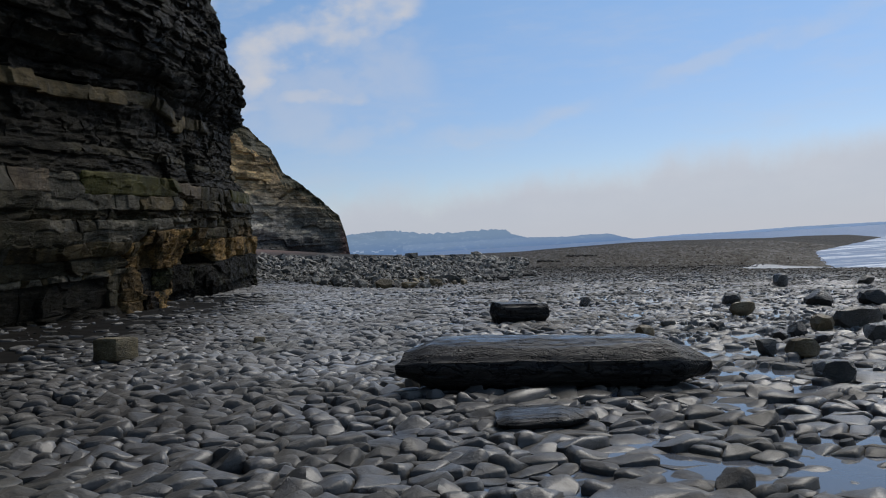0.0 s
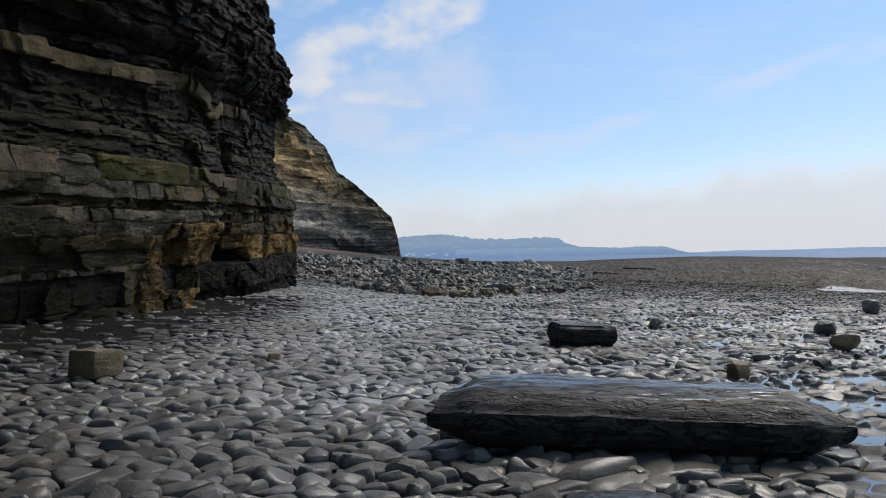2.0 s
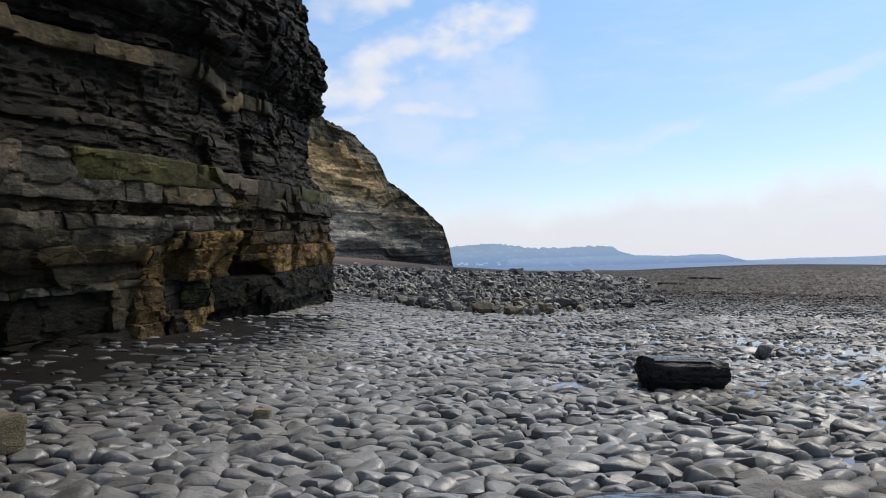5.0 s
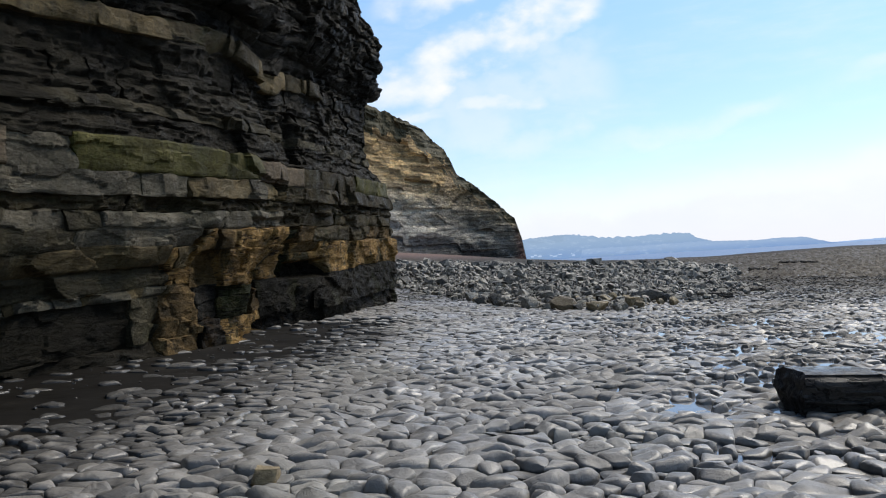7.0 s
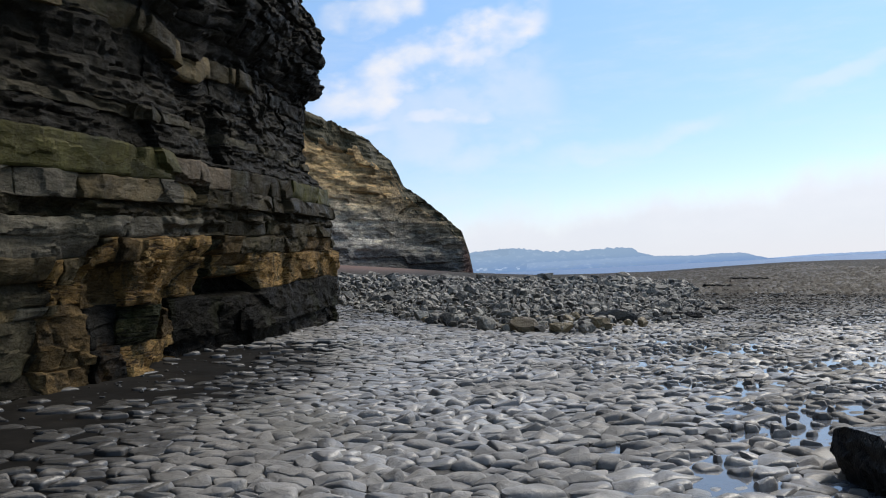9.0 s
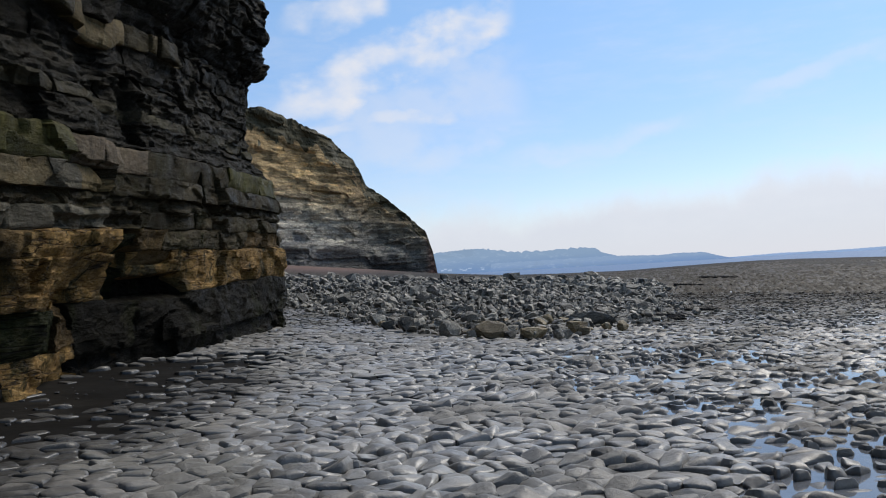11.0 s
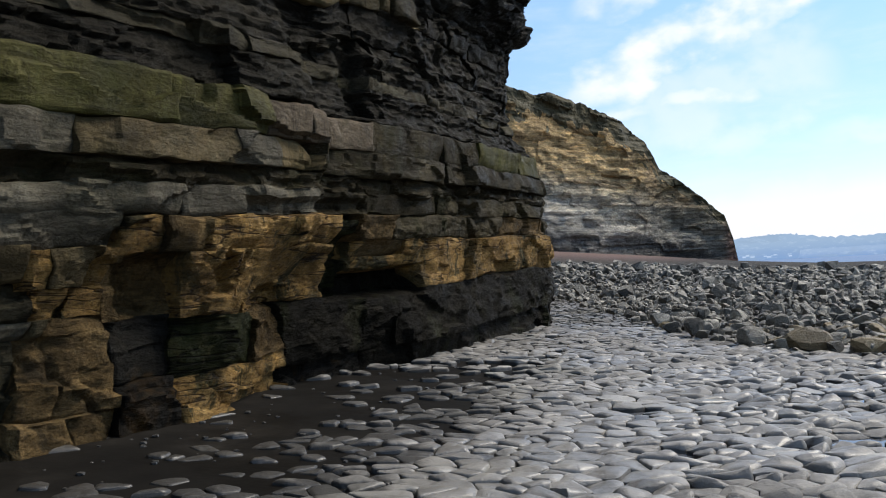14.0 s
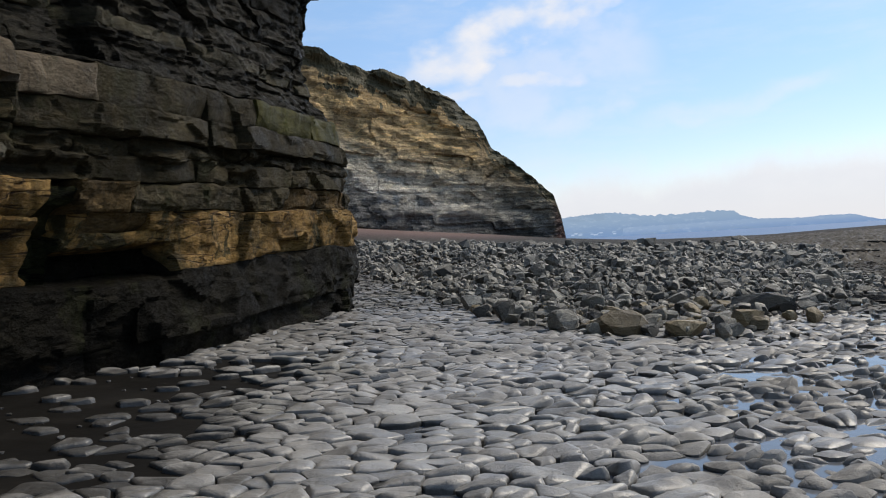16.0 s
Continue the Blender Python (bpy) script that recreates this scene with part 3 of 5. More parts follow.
M_MOSS = rock_mat("mossy_sandstone", (0.012, 0.014, 0.005), (0.03, 0.033, 0.011), (0.07, 0.062, 0.022), 0.6, (0.6, 0.9), 0.03, 0.2, 0.02, spec=0.08, pitted=0.6, drip=0.6, moss=0.8)
M_FOOT = rock_mat("wet_black_shale", (0.0045, 0.00375, 0.00225), (0.009, 0.0075, 0.0045), (0.021, 0.0177, 0.0105), 0.8, (0.45, 0.75), 0.03, 0.25, 0.004, spec=0.05, drip=0.5, moss=0.4, crisp=0.6)
M_DUSTY = rock_mat("dusty_grey_limestone", (0.06, 0.0522, 0.0348), (0.125, 0.109, 0.0744), (0.204, 0.179, 0.125), 0.8, (0.45, 0.8), 0.026, 0.22, 0.014, spec=0.12, drip=0.7, moss=0.3, crisp=0.7)
M_UMBER = rock_mat("dark_brown_limestone", (0.0231, 0.0182, 0.0088), (0.0473, 0.0372, 0.018), (0.0902, 0.0726, 0.0374), 0.8, (0.45, 0.8), 0.026, 0.22, 0.014, spec=0.07, drip=0.7, moss=0.5, crisp=0.7)
M_BLACKBED = rock_mat("black_shale", (0.00967, 0.00836, 0.00539), (0.019, 0.0163, 0.0104), (0.0409, 0.0354, 0.0227), 0.8, (0.4, 0.75), 0.025, 0.35, 0.03, spec=0.05)
M_RUSTBED = rock_mat("rusty_black_shale", (0.006, 0.0054, 0.00405), (0.0128, 0.0116, 0.009), (0.027, 0.0244, 0.0188), 0.8, (0.4, 0.75), 0.025, 0.35, 0.03, spec=0.06, stain=(0.15, 0.085, 0.028))
M_BOULDER = rock_mat("beach_boulder", (0.08, 0.073, 0.058), (0.175, 0.16, 0.128), (0.31, 0.285, 0.232), 0.6, (0.5, 0.85), 0.012, 0.7)
M_BOULDERS = rock_mat("beach_boulders", (0.08, 0.073, 0.058), (0.175, 0.16, 0.128), (0.31, 0.285, 0.232), 0.6, (0.5, 0.85), 0.012, 0.75, island=True)
M_TANBOULDER = rock_mat("tan_boulder", (0.1, 0.074, 0.038), (0.2, 0.15, 0.077), (0.31, 0.245, 0.14), 0.6, (0.5, 0.85), 0.012, 0.3)
M_DARKROCK = rock_mat("dark_wet_rock", (0.035, 0.032, 0.027), (0.08, 0.073, 0.058), (0.14, 0.127, 0.1), 0.5, (0.3, 0.6), 0.012, 0.4)
M_WOOD, M_WETWOOD = mat_driftwood("sodden_timber", 0.9, 0.13), mat_driftwood("flooded_timber", 0.55, 0.13)
M_TURF = mat_plain("rough_turf", [(0.3, (0.03, 0.028, 0.012)), (0.5, (0.06, 0.05, 0.022)), (0.7, (0.085, 0.065, 0.03))], 0.35, 0.95, 0.4)
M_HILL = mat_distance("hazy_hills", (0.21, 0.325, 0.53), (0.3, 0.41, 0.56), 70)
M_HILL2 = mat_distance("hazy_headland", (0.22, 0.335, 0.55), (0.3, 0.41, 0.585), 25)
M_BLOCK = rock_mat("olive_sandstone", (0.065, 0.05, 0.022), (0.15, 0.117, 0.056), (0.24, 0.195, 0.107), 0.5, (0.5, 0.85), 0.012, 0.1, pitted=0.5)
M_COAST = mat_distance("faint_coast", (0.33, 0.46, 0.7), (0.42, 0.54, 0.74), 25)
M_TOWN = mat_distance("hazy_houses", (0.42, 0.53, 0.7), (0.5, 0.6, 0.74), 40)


# ---------- helpers of this scene ----------
def part(name, bm, material, parent=None, label="", smooth=False):
    me = bpy.data.meshes.new(name)
    bm.to_mesh(me)
    bm.free()
    me.materials.append(material)
    if smooth:
        me.polygons.foreach_set("use_smooth", [True] * len(me.polygons))
    ob = new(name, me)
    ob.parent = parent
    return tagged(ob, label)


def mesh_of(name, verts, faces, material, parent=None, label="", smooth=False, sharp=None):
    me = bpy.data.meshes.new(name)
    me.from_pydata([tuple(v) for v in verts], [], faces)
    me.materials.append(material)
    if smooth:
        me.polygons.foreach_set("use_smooth", [True] * len(me.polygons))
    if sharp:
        me.set_sharp_from_angle(angle=radians(sharp))
    ob = new(name, me)
    ob.parent = parent
    return tagged(ob, label)


def sstep(v, a, b):
    t = min(1.0, max(0.0, (v - a) / (b - a)))
    return t * t * (3 - 2 * t)


def lerp_table(table, v):
    return float(np.interp(v, [a for a, _ in table], [b for _, b in table]))


def fn(x, y, z=0.0, octaves=4):
    return noise.fractal(Vector((x, y, z)), 1.0, 2.0, octaves)


# ---------- the lie of the shore ----------
SEA = -1.3
FAR_Z = [(-60, 7.5), (-30, 7.2), (-15, 5.2), (-7.3, 3.2), (-1.7, 1.7), (2.7, 0.9), (6.4, 0.6), (10, 0.5), (13.6, 0.75), (17, 0.95), (20.3, 0.75), (25.5, 0.2), (31.8, -0.5), (45, -0.9), (90, -1.5), (180, -1.5)]
FAR_R = [(-60, 200), (0, 165), (15, 165), (20, 180), (31.8, 215), (45, 240), (180, 240)]


def plane(x, y):
    """the tilted limestone platform"""
    return -0.0023 - 0.05314 * x + 0.0148 * y


def ground(x, y):
    r, az = math.hypot(x, y), math.degrees(math.atan2(x, y))
    if az < -60 or y < 0:
        z = plane(max(x, -60), y) if x < 60 else plane(60, y)
        return max(min(z, 6.0), -3.0)
    k = sstep(r, 42, 150)
    z = plane(x, y) * (1 - k) + lerp_table(FAR_Z, az) * k if r < 170 else lerp_table(FAR_Z, az)
    rim = lerp_table(FAR_R, az)
    if az > -6:
        z += (-3.5 - z) * sstep(r, rim - 4, rim + 25)
    # the cove where the waves run in
    d = min(x - (28 + 0.472 * (y - 46)), (99 + 1.36 * (x - 53) - y) / 1.69)
    if y > 5:
        z += (min(z, -2.2) - z) * sstep(d, -9, 7)
    return z


def sheet(x, y):
    """platform with the hollows in which water stands"""
    z = ground(x, y)
    r = math.hypot(x, y)
    if r < 70:
        k = sstep(x, -2.5, 0.0)
        z += (fn(x * 0.9 + 3, y * 0.9, 1.0, 3) * (0.012 + 0.018 * k) - 0.012 - 0.018 * k) * (1 - sstep(r, 50, 70))
    elif r < 260:
        z += fn(x * 0.06, y * 0.06, 2.0, 3) * 0.12 * sstep(r, 70, 110)
    return z


def build_ground():
    def axis(dense_a, dense_b, step, ends):
        c = list(np.arange(dense_a, dense_b + 1e-6, step))
        s, v = step, dense_b
        while v < ends[1]:
            s *= 1.13
            v += s
            c.append(v)
        s, v = step, dense_a
        while v > ends[0]:
            s *= 1.18
            v -= s
            c.insert(0, v)
        return c
    xs, ys = axis(-6, 22, 0.24, (-900, 900)), axis(1, 62, 0.24, (-500, 1200))
    verts = [(x, y, sheet(x, y)) for y in ys for x in xs]
    n = len(xs)
    faces = [(j * n + i, j * n + i + 1, (j + 1) * n + i + 1, (j + 1) * n + i) for j in range(len(ys) - 1) for i in range(n - 1)]
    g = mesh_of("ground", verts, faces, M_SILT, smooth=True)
    return tagged(g, "dark wet silt shore under grey limestone", "ground", kind="structure")


build_ground()
POOLS = [(3.25, 7.66, 0.42), (4.8, 10.9, 0.5), (1.77, 6.1, 0.25), (2.05, 5.45, 0.4), (3.0, 5.15, 0.5), (1.1, 5.4, 0.25), (0.75, 5.28, 0.2), (0.03, 6.55, 0.28), (1.22, 15.5, 0.42), (3.2, 20.4, 0.4), (-0.35, 14.2, 0.3),
         (-0.82, 15.75, 0.25), (0.84, 16.7, 0.25), (1.8, 17.2, 0.3), (1.3, 14.1, 0.3), (2.05, 13.2, 0.4), (0.6, 12.4, 0.25), (4.2, 9.2, 0.35), (5.6, 12.9, 0.4), (6.4, 9.8, 0.5), (2.9, 12.0, 0.3), (5.2, 7.6, 0.5), (3.4, 24.0, 0.4), (2.2, 21.8, 0.3),
         (4.6, 26.5, 0.5), (6.5, 22.5, 0.5), (8.2, 17.4, 0.5), (9.5, 24, 0.6), (12, 22, 0.6), (0.42, 21.56, 0.25), (-1.3, 21.9, 0.28)]


def pool_level(x, y):
    """each run of pools stands at a height of its own"""
    return plane(x, y) - 0.018 + 0.011 * sstep(x, -0.5, 1.0) * sstep(y, 10, 13) + 0.028 * sstep(x, -0.8, 1.6) * sstep(fn(x * 0.35, y * 0.35, 31.0, 2), -0.5, 0.25) + 0.011 * sstep(x, 2.0, 4.0) + 0.012 * sstep(x, 0.8, 2.4) * (1 - sstep(y, 8.5, 12))


def build_pools():
    xs, ys = np.arange(-2.0, 24.1, 0.45), np.arange(-6.5, 60.1, 0.45)
    n = len(xs)
    verts = [(x, y, pool_level(x, y)) for y in ys for x in xs]
    faces = [(q * n + p, q * n + p + 1, (q + 1) * n + p + 1, (q + 1) * n + p) for q in range(len(ys) - 1) for p in range(n - 1)]
    return mesh_of("water", verts, faces, M_POOL, smooth=True)


pool = build_pools()
tagged(pool, "shallow still tide pools between the stones", "water", kind="structure")
sea = mesh_of("sea", [(-4000, -600, SEA), (4000, -600, SEA), (4000, 4600, SEA), (-4000, 4600, SEA)], [(0, 1, 2, 3)], M_SEA)
tagged(sea, "pale blue sea with white surf on the beach", "sea", kind="structure")


# ---------- the near cliff ----------
# y along the shore, x of the foot, x of the face above the ochre bed
PLAN = [(-10, -9.5, -9.5), (4, -8.3, -8.3), (11, -7.5, -7.2), (14.5, -7.0, -6.65), (16.3, -6.4, -6.0), (17.3, -6.0, -5.7), (18.1, -5.65, -5.35), (18.8, -5.42, -5.18), (19.5, -5.26, -5.02),
        (19.84, -5.22, -4.96), (20.02, -5.2, -4.93), (20.42, -5.12, -4.87), (20.6, -5.03, -4.84), (21.2, -4.92, -4.75), (22, -5.18, -4.62), (22.45, -5.3, -4.6), (22.7, -5.24, -4.85),
        (23.3, -5.05, -4.72), (25.3, -4.5, -4.42), (28, -4.36, -4.25), (30.25, -4.1, -4.15), (31.35, -4.35, -4.4), (33, -5.6, -5.6), (37, -7.5, -7.5), (44, -12, -12), (56, -24, -24)]
LOW, UPP = [(p[1], p[0]) for p in PLAN], [(p[2], p[0]) for p in PLAN]
PROFILE = [(0.4, 0), (3.55, 0), (3.9, -0.12), (4.6, -0.32), (5.65, -0.34), (6.0, -0.04), (6.3, 0.1), (7.2, 0.18), (7.8, 0.0), (8.4, -0.32), (9.4, -0.4), (10.4, -0.75), (14, -1.7)]
KNOT = [0.0]
for a, b in zip(UPP, UPP[1:]):
    KNOT.append(KNOT[-1] + math.dist(a, b))
S_OF_Y = [(p[1], s) for p, s in zip(UPP, KNOT)]


@functools.lru_cache(maxsize=None)
def stand(s):
    """foot and face of the mean cliff at s along it, and the way out"""
    lo = Vector((np.interp(s, KNOT, [p[0] for p in LOW]), np.interp(s, KNOT, [p[1] for p in LOW])))
    up = Vector((np.interp(s, KNOT, [p[0] for p in UPP]), np.interp(s, KNOT, [p[1] for p in UPP])))
    e = 0.5
    q = Vector((np.interp(s + e, KNOT, [p_[0] for p_ in UPP]), np.interp(s + e, KNOT, [p_[1] for p_ in UPP]))) - Vector((np.interp(s - e, KNOT, [p_[0] for p_ in UPP]), np.interp(s - e, KNOT, [p_[1] for p_ in UPP])))
    return lo, up, Vector((q.y, -q.x)).normalized()


def face_point(s, zb):
    """a point of the cliff's mean face: s along it, zb the height in the beds"""
    lo, up, n = stand(s)
    p = lo.lerp(up, sstep(zb, 1.5, 2.4))
    p = p + n * lerp_table(PROFILE, zb)
    # the upper beds stand back towards the end of the face
    p = p - n * 0.25 * sstep(zb, 3.4, 4.0) * sstep(p.y, 24, 29.5)
    return Vector((p.x, p.y, zb + DIP * (min(max(p.y, 8), 40) - 20))), Vector((n.x, n.y, 0))


# hollows worn into the soft beds: from y, to y, from height, to height, depth
HOLLOWS = ((20.08, 20.5, 1.52, 2.0, 0.26), (23.55, 25.02, 1.40, 1.70, 0.34), (23.18, 23.5, 1.42, 2.12, 0.2), (21.0, 21.16, 1.62, 2.02, 0.16), (21.9, 22.5, 1.42, 1.62, 0.2),
           (20.76, 20.92, 3.36, 3.6, 0.16), (22.4, 23.7, 2.40, 2.54, 0.12), (18.6, 19.3, 2.64, 2.78, 0.12), (23.6, 24.1, 3.6, 4.6, 0.22), (21.3, 22.6, 2.36, 2.5, 0.14), (26.3, 27.0, 2.36, 2.52, 0.16), (27.8, 28.6, 1.4, 1.62, 0.2))


def hollow(y, zb):
    d = 0.0
    for y0, y1, z0, z1, deep in HOLLOWS:
        if y0 - 0.3 < y < y1 + 0.3 and z0 - 0.3 < zb < z1 + 0.3:
            m, q = 0.1 * fn(y * 2.4, zb * 2.4, 41.0, 3), 0.05 * fn(y * 3.1, zb * 3.1, 47.0, 3)
            d = max(d, deep * sstep(y + m, y0 - 0.06, y0 + 0.05) * (1 - sstep(y + m, y1 - 0.05, y1 + 0.06)) * sstep(zb + q, z0 - 0.04, z0 + 0.04) * (1 - sstep(zb + q, z1 - 0.03, z1 + 0.03)))
    return d


def bed_wave(y, zb):
    """the beds are not quite straight; the tan bed sags in the middle of the face"""
    w = 0.04 * fn(y * 0.4, zb * 0.6, 3.0, 2) + 0.03 * fn(y * 1.4, zb * 1.1, 5.0, 3) + 0.012 * fn(y * 5.5, zb * 2.0, 8.0, 2)
    sag = 0.17 * sstep(y, 18.8, 20.6) - 0.36 * sstep(y, 21.0, 23.4) + 0.22 * sstep(y, 23.4, 23.9)
    return w + sag * sstep(zb, 4.4, 5.1) * (1 - sstep(zb, 5.5, 6.3))


def plates(s, zb, long, thick, seed):
    """thin plates of shale, broken away one behind the other"""
    zz = zb + 0.06 * fn(s * 0.9, zb * 0.8, seed, 3)
    r = math.floor(zz / thick)
    jog = noise.cell(Vector((r * 3.7, seed, 1.0)))
    a = noise.cell(Vector((s / long + jog * 9 + 0.35 * fn(s * 1.1, zz * 1.5, seed + 2, 2), r * 1.3, seed)))
    b = noise.cell(Vector((s / (long * 2.7) + jog * 5, math.floor(zz / (thick * 2.6)) * 1.7, seed + 4)))
    return (a - 0.5) * 0.5 + (b - 0.5) * 0.8


def facets(s, zb, long, thick, seed):
    """flat broken faces of uneven size, each set a little out and turned its own way"""
    p = Vector((s / long + 0.2 * fn(s * 1.3, zb * 1.3, seed, 2), zb / thick + 0.2 * fn(s * 1.3, zb * 1.3, seed + 3, 2), seed))
    c = noise.voronoi(p)[1][0]
    k = noise.cell_vector(c * 7.31 + Vector((0.37, 0.11, 0.53)))
    d = p - c
    return (k.x - 0.5) + (k.y - 0.5) * d.x * 1.4 + (k.z - 0.5) * d.y * 1.4


def relief(s, y, zb, kind):
    """how far the rock stands out of the mean face: bulges and broken faces that run through the beds, then the bed's own grain"""
    d = 0.09 * fn(s * 0.35, zb * 0.5, 7.0, 3) + 0.13 * facets(s, zb, 1.5, 0.85, 51.0) + 0.05 * fn(s * 1.2, zb * 1.0, 17.0, 3) - hollow(y, zb)
    if kind == "dressed":
        return 0.6 * d + 0.025 * facets(s, zb, 0.9, 0.6, 55.0) + 0.006 * fn(s * 5, zb * 8, 3.0, 3)
    if kind == "slab":
        return d + 0.05 * facets(s, zb, 0.62, 0.26, 55.0) + 0.01 * fn(s * 5, zb * 8, 3.0, 3)
    if kind == "shale":
        return d + 0.035 * fn(s * 0.9, zb * 3.0, 1.0, 4) + 0.05 * facets(s, zb, 0.45, 0.14, 58.0) + 0.022 * facets(s, zb, 0.16, 0.06, 60.0) + 0.05 * plates(s, zb, 0.55, 0.07, 6.0)
    if kind == "ochre":
        return d + 0.03 * fn(s * 1.1, zb * 1.5, 21.0, 4) + 0.07 * facets(s, zb, 0.7, 0.42, 61.0) + 0.026 * facets(s, zb, 0.17, 0.1, 64.0) + 0.018 * fn(s * 7, zb * 9, 3.0, 3)
    if kind == "foot":
        return d + 0.1 * fn(s * 0.8, zb * 1.1, 31.0, 4) + 0.07 * facets(s, zb, 0.8, 0.4, 67.0) + 0.03 * facets(s, zb, 0.28, 0.16, 69.0)
    return d + 0.08 * fn(s * 0.8, zb * 1.4, 36.0, 4) + 0.12 * facets(s, zb, 1.0, 0.36, 71.0) + 0.035 * facets(s, zb, 0.4, 0.16, 73.0) + 0.06 * plates(s, zb, 1.2, 0.19, 18.0)


def build_cliff():
    """the mass behind the jointed blocks"""
    cols = list(np.arange(0, 22, 1.0)) + list(np.arange(22.0, 46.5, 0.12)) + list(np.arange(46.5, KNOT[-1], 0.5))
    rows = list(np.arange(0.2, 10.4, 0.1)) + list(np.arange(10.4, 14.1, 0.4))
    nc, verts = len(cols), []
    for zb in rows:
        for s in cols:
            p, n = face_point(s, zb)
            cover = sstep(p.y, 13.2, 14.2) * (1 - sstep(p.y, 31.2, 32.0)) * (1 - sstep(zb, 9.4, 9.9))
            d = relief(s, p.y, zb, "shale") - 0.2 * cover
            verts.append((p.x + n.x * d, p.y + n.y * d, p.z))
    faces = [(j * nc + i, j * nc + i + 1, (j + 1) * nc + i + 1, (j + 1) * nc + i) for j in range(len(rows) - 1) for i in range(nc - 1)]
    # top and back close the mass
    base, top = len(verts), len(rows) - 1
    for c in range(nc):
        x, y, zz = verts[top * nc + c]
        verts.append((x - 14, y - 2, zz + 2.5))
    for c in range(nc):
        x, y, zz = verts[base + c]
        verts.append((x, y, -1.0))
    faces += [(top * nc + i, top * nc + i + 1, base + i + 1, base + i) for i in range(nc - 1)]
    faces += [(base + i, base + i + 1, base + nc + i + 1, base + nc + i) for i in range(nc - 1)]
    cl = mesh_of("cliff", verts, faces, M_CLIFF, smooth=True, sharp=38)
    return tagged(cl, "tall dark sea cliff of layered shale and limestone beds", "cliff", kind="structure")


CLIFF = build_cliff()


def rock_block(joint0, joint1, z0, z1, out, kind, material, rng, worn_edge=0.02):
    """One jointed block of a bed, between two joints (s at the bottom, s at the top): its face follows the relief, its rim is worn and chipped."""
    wide, high = (joint1[0] + joint1[1] - joint0[0] - joint0[1]) / 2, z1 - z0
    yc = float(np.interp((joint0[0] + joint1[0]) / 2, KNOT, [q[1] for q in UPP]))
    fine = 1.0 if yc < 26.5 and z0 < 3.7 else 1.4
    nu, nv = max(4, int(wide / (0.04 * fine))), max(3, int(high / (0.03 * fine)))
    us = [0.0, min(0.3, 0.012 / wide)] + [i / nu for i in range(1, nu)] + [1 - min(0.3, 0.012 / wide), 1.0]
    vs = [0.0, min(0.3, 0.01 / high)] + [j / nv for j in range(1, nv)] + [1 - min(0.3, 0.01 / high), 1.0]
    tilt, lean = rng.gauss(0, 0.02), rng.gauss(0, 0.012)
    # a corner or two broken off
    cuts = [(rng.choice((-1, 1)) * rng.uniform(0.4, 1.0), rng.choice((-1, 1)) * rng.uniform(0.4, 1.0), rng.uniform(0.35, 0.9), rng.uniform(0.02, 0.09)) for _ in range(2)]
    verts, rim = [], []
    w, h = len(us), len(vs)
    for j, v in enumerate(vs):
        for i, u in enumerate(us):
            zb = z0 + high * v
            sl, sr = joint0[0] + (joint0[1] - joint0[0]) * v, joint1[0] + (joint1[1] - joint1[0]) * v
            sl, sr = sl + 0.05 * fn(zb * 3.0, sl * 7.0, 1.0, 2), sr + 0.05 * fn(zb * 3.0, sr * 7.0, 1.0, 2)
            s = sl + (sr - sl) * u
            p, n = face_point(s, zb)
            zw = p.z + bed_wave(p.y, zb)
            eu, ev = min(u, 1 - u) * wide, min(v, 1 - v) * high
            d = out + tilt * (2 * u - 1) + lean * (2 * v - 1) + relief(s, p.y, zb, kind)
            for ca, cb, lim, deep in cuts:
                d -= deep * max(0.0, ca * (2 * u - 1) + cb * (2 * v - 1) - lim)
            chip = worn_edge * max(0.0, 0.75 + 2.2 * fn(s * 2.3, zb * 2.3, 29.0, 2))
            d -= chip * (max(0.0, 1 - eu / 0.035) ** 2 + max(0.0, 1 - ev / 0.03) ** 2)
            verts.append((p.x + n.x * d, p.y + n.y * d, zw))
            rim.append((p.x - n.x * 0.45, p.y - n.y * 0.45, zw))
    faces = [(j * w + i, j * w + i + 1, (j + 1) * w + i + 1, (j + 1) * w + i) for j in range(h - 1) for i in range(w - 1)]
    ring = list(range(w)) + [j * w + w - 1 for j in range(1, h)] + [(h - 1) * w + i for i in range(w - 2, -1, -1)] + [j * w for j in range(h - 2, 0, -1)]
    b0, m = len(verts), len(ring)
    verts += [rim[r] for r in ring]
    faces += [(ring[(i + 1) % m], ring[i], b0 + i, b0 + (i + 1) % m) for i in range(m)]
    return mesh_of("rock_block", verts, faces, material, CLIFF, smooth=True, sharp=22)


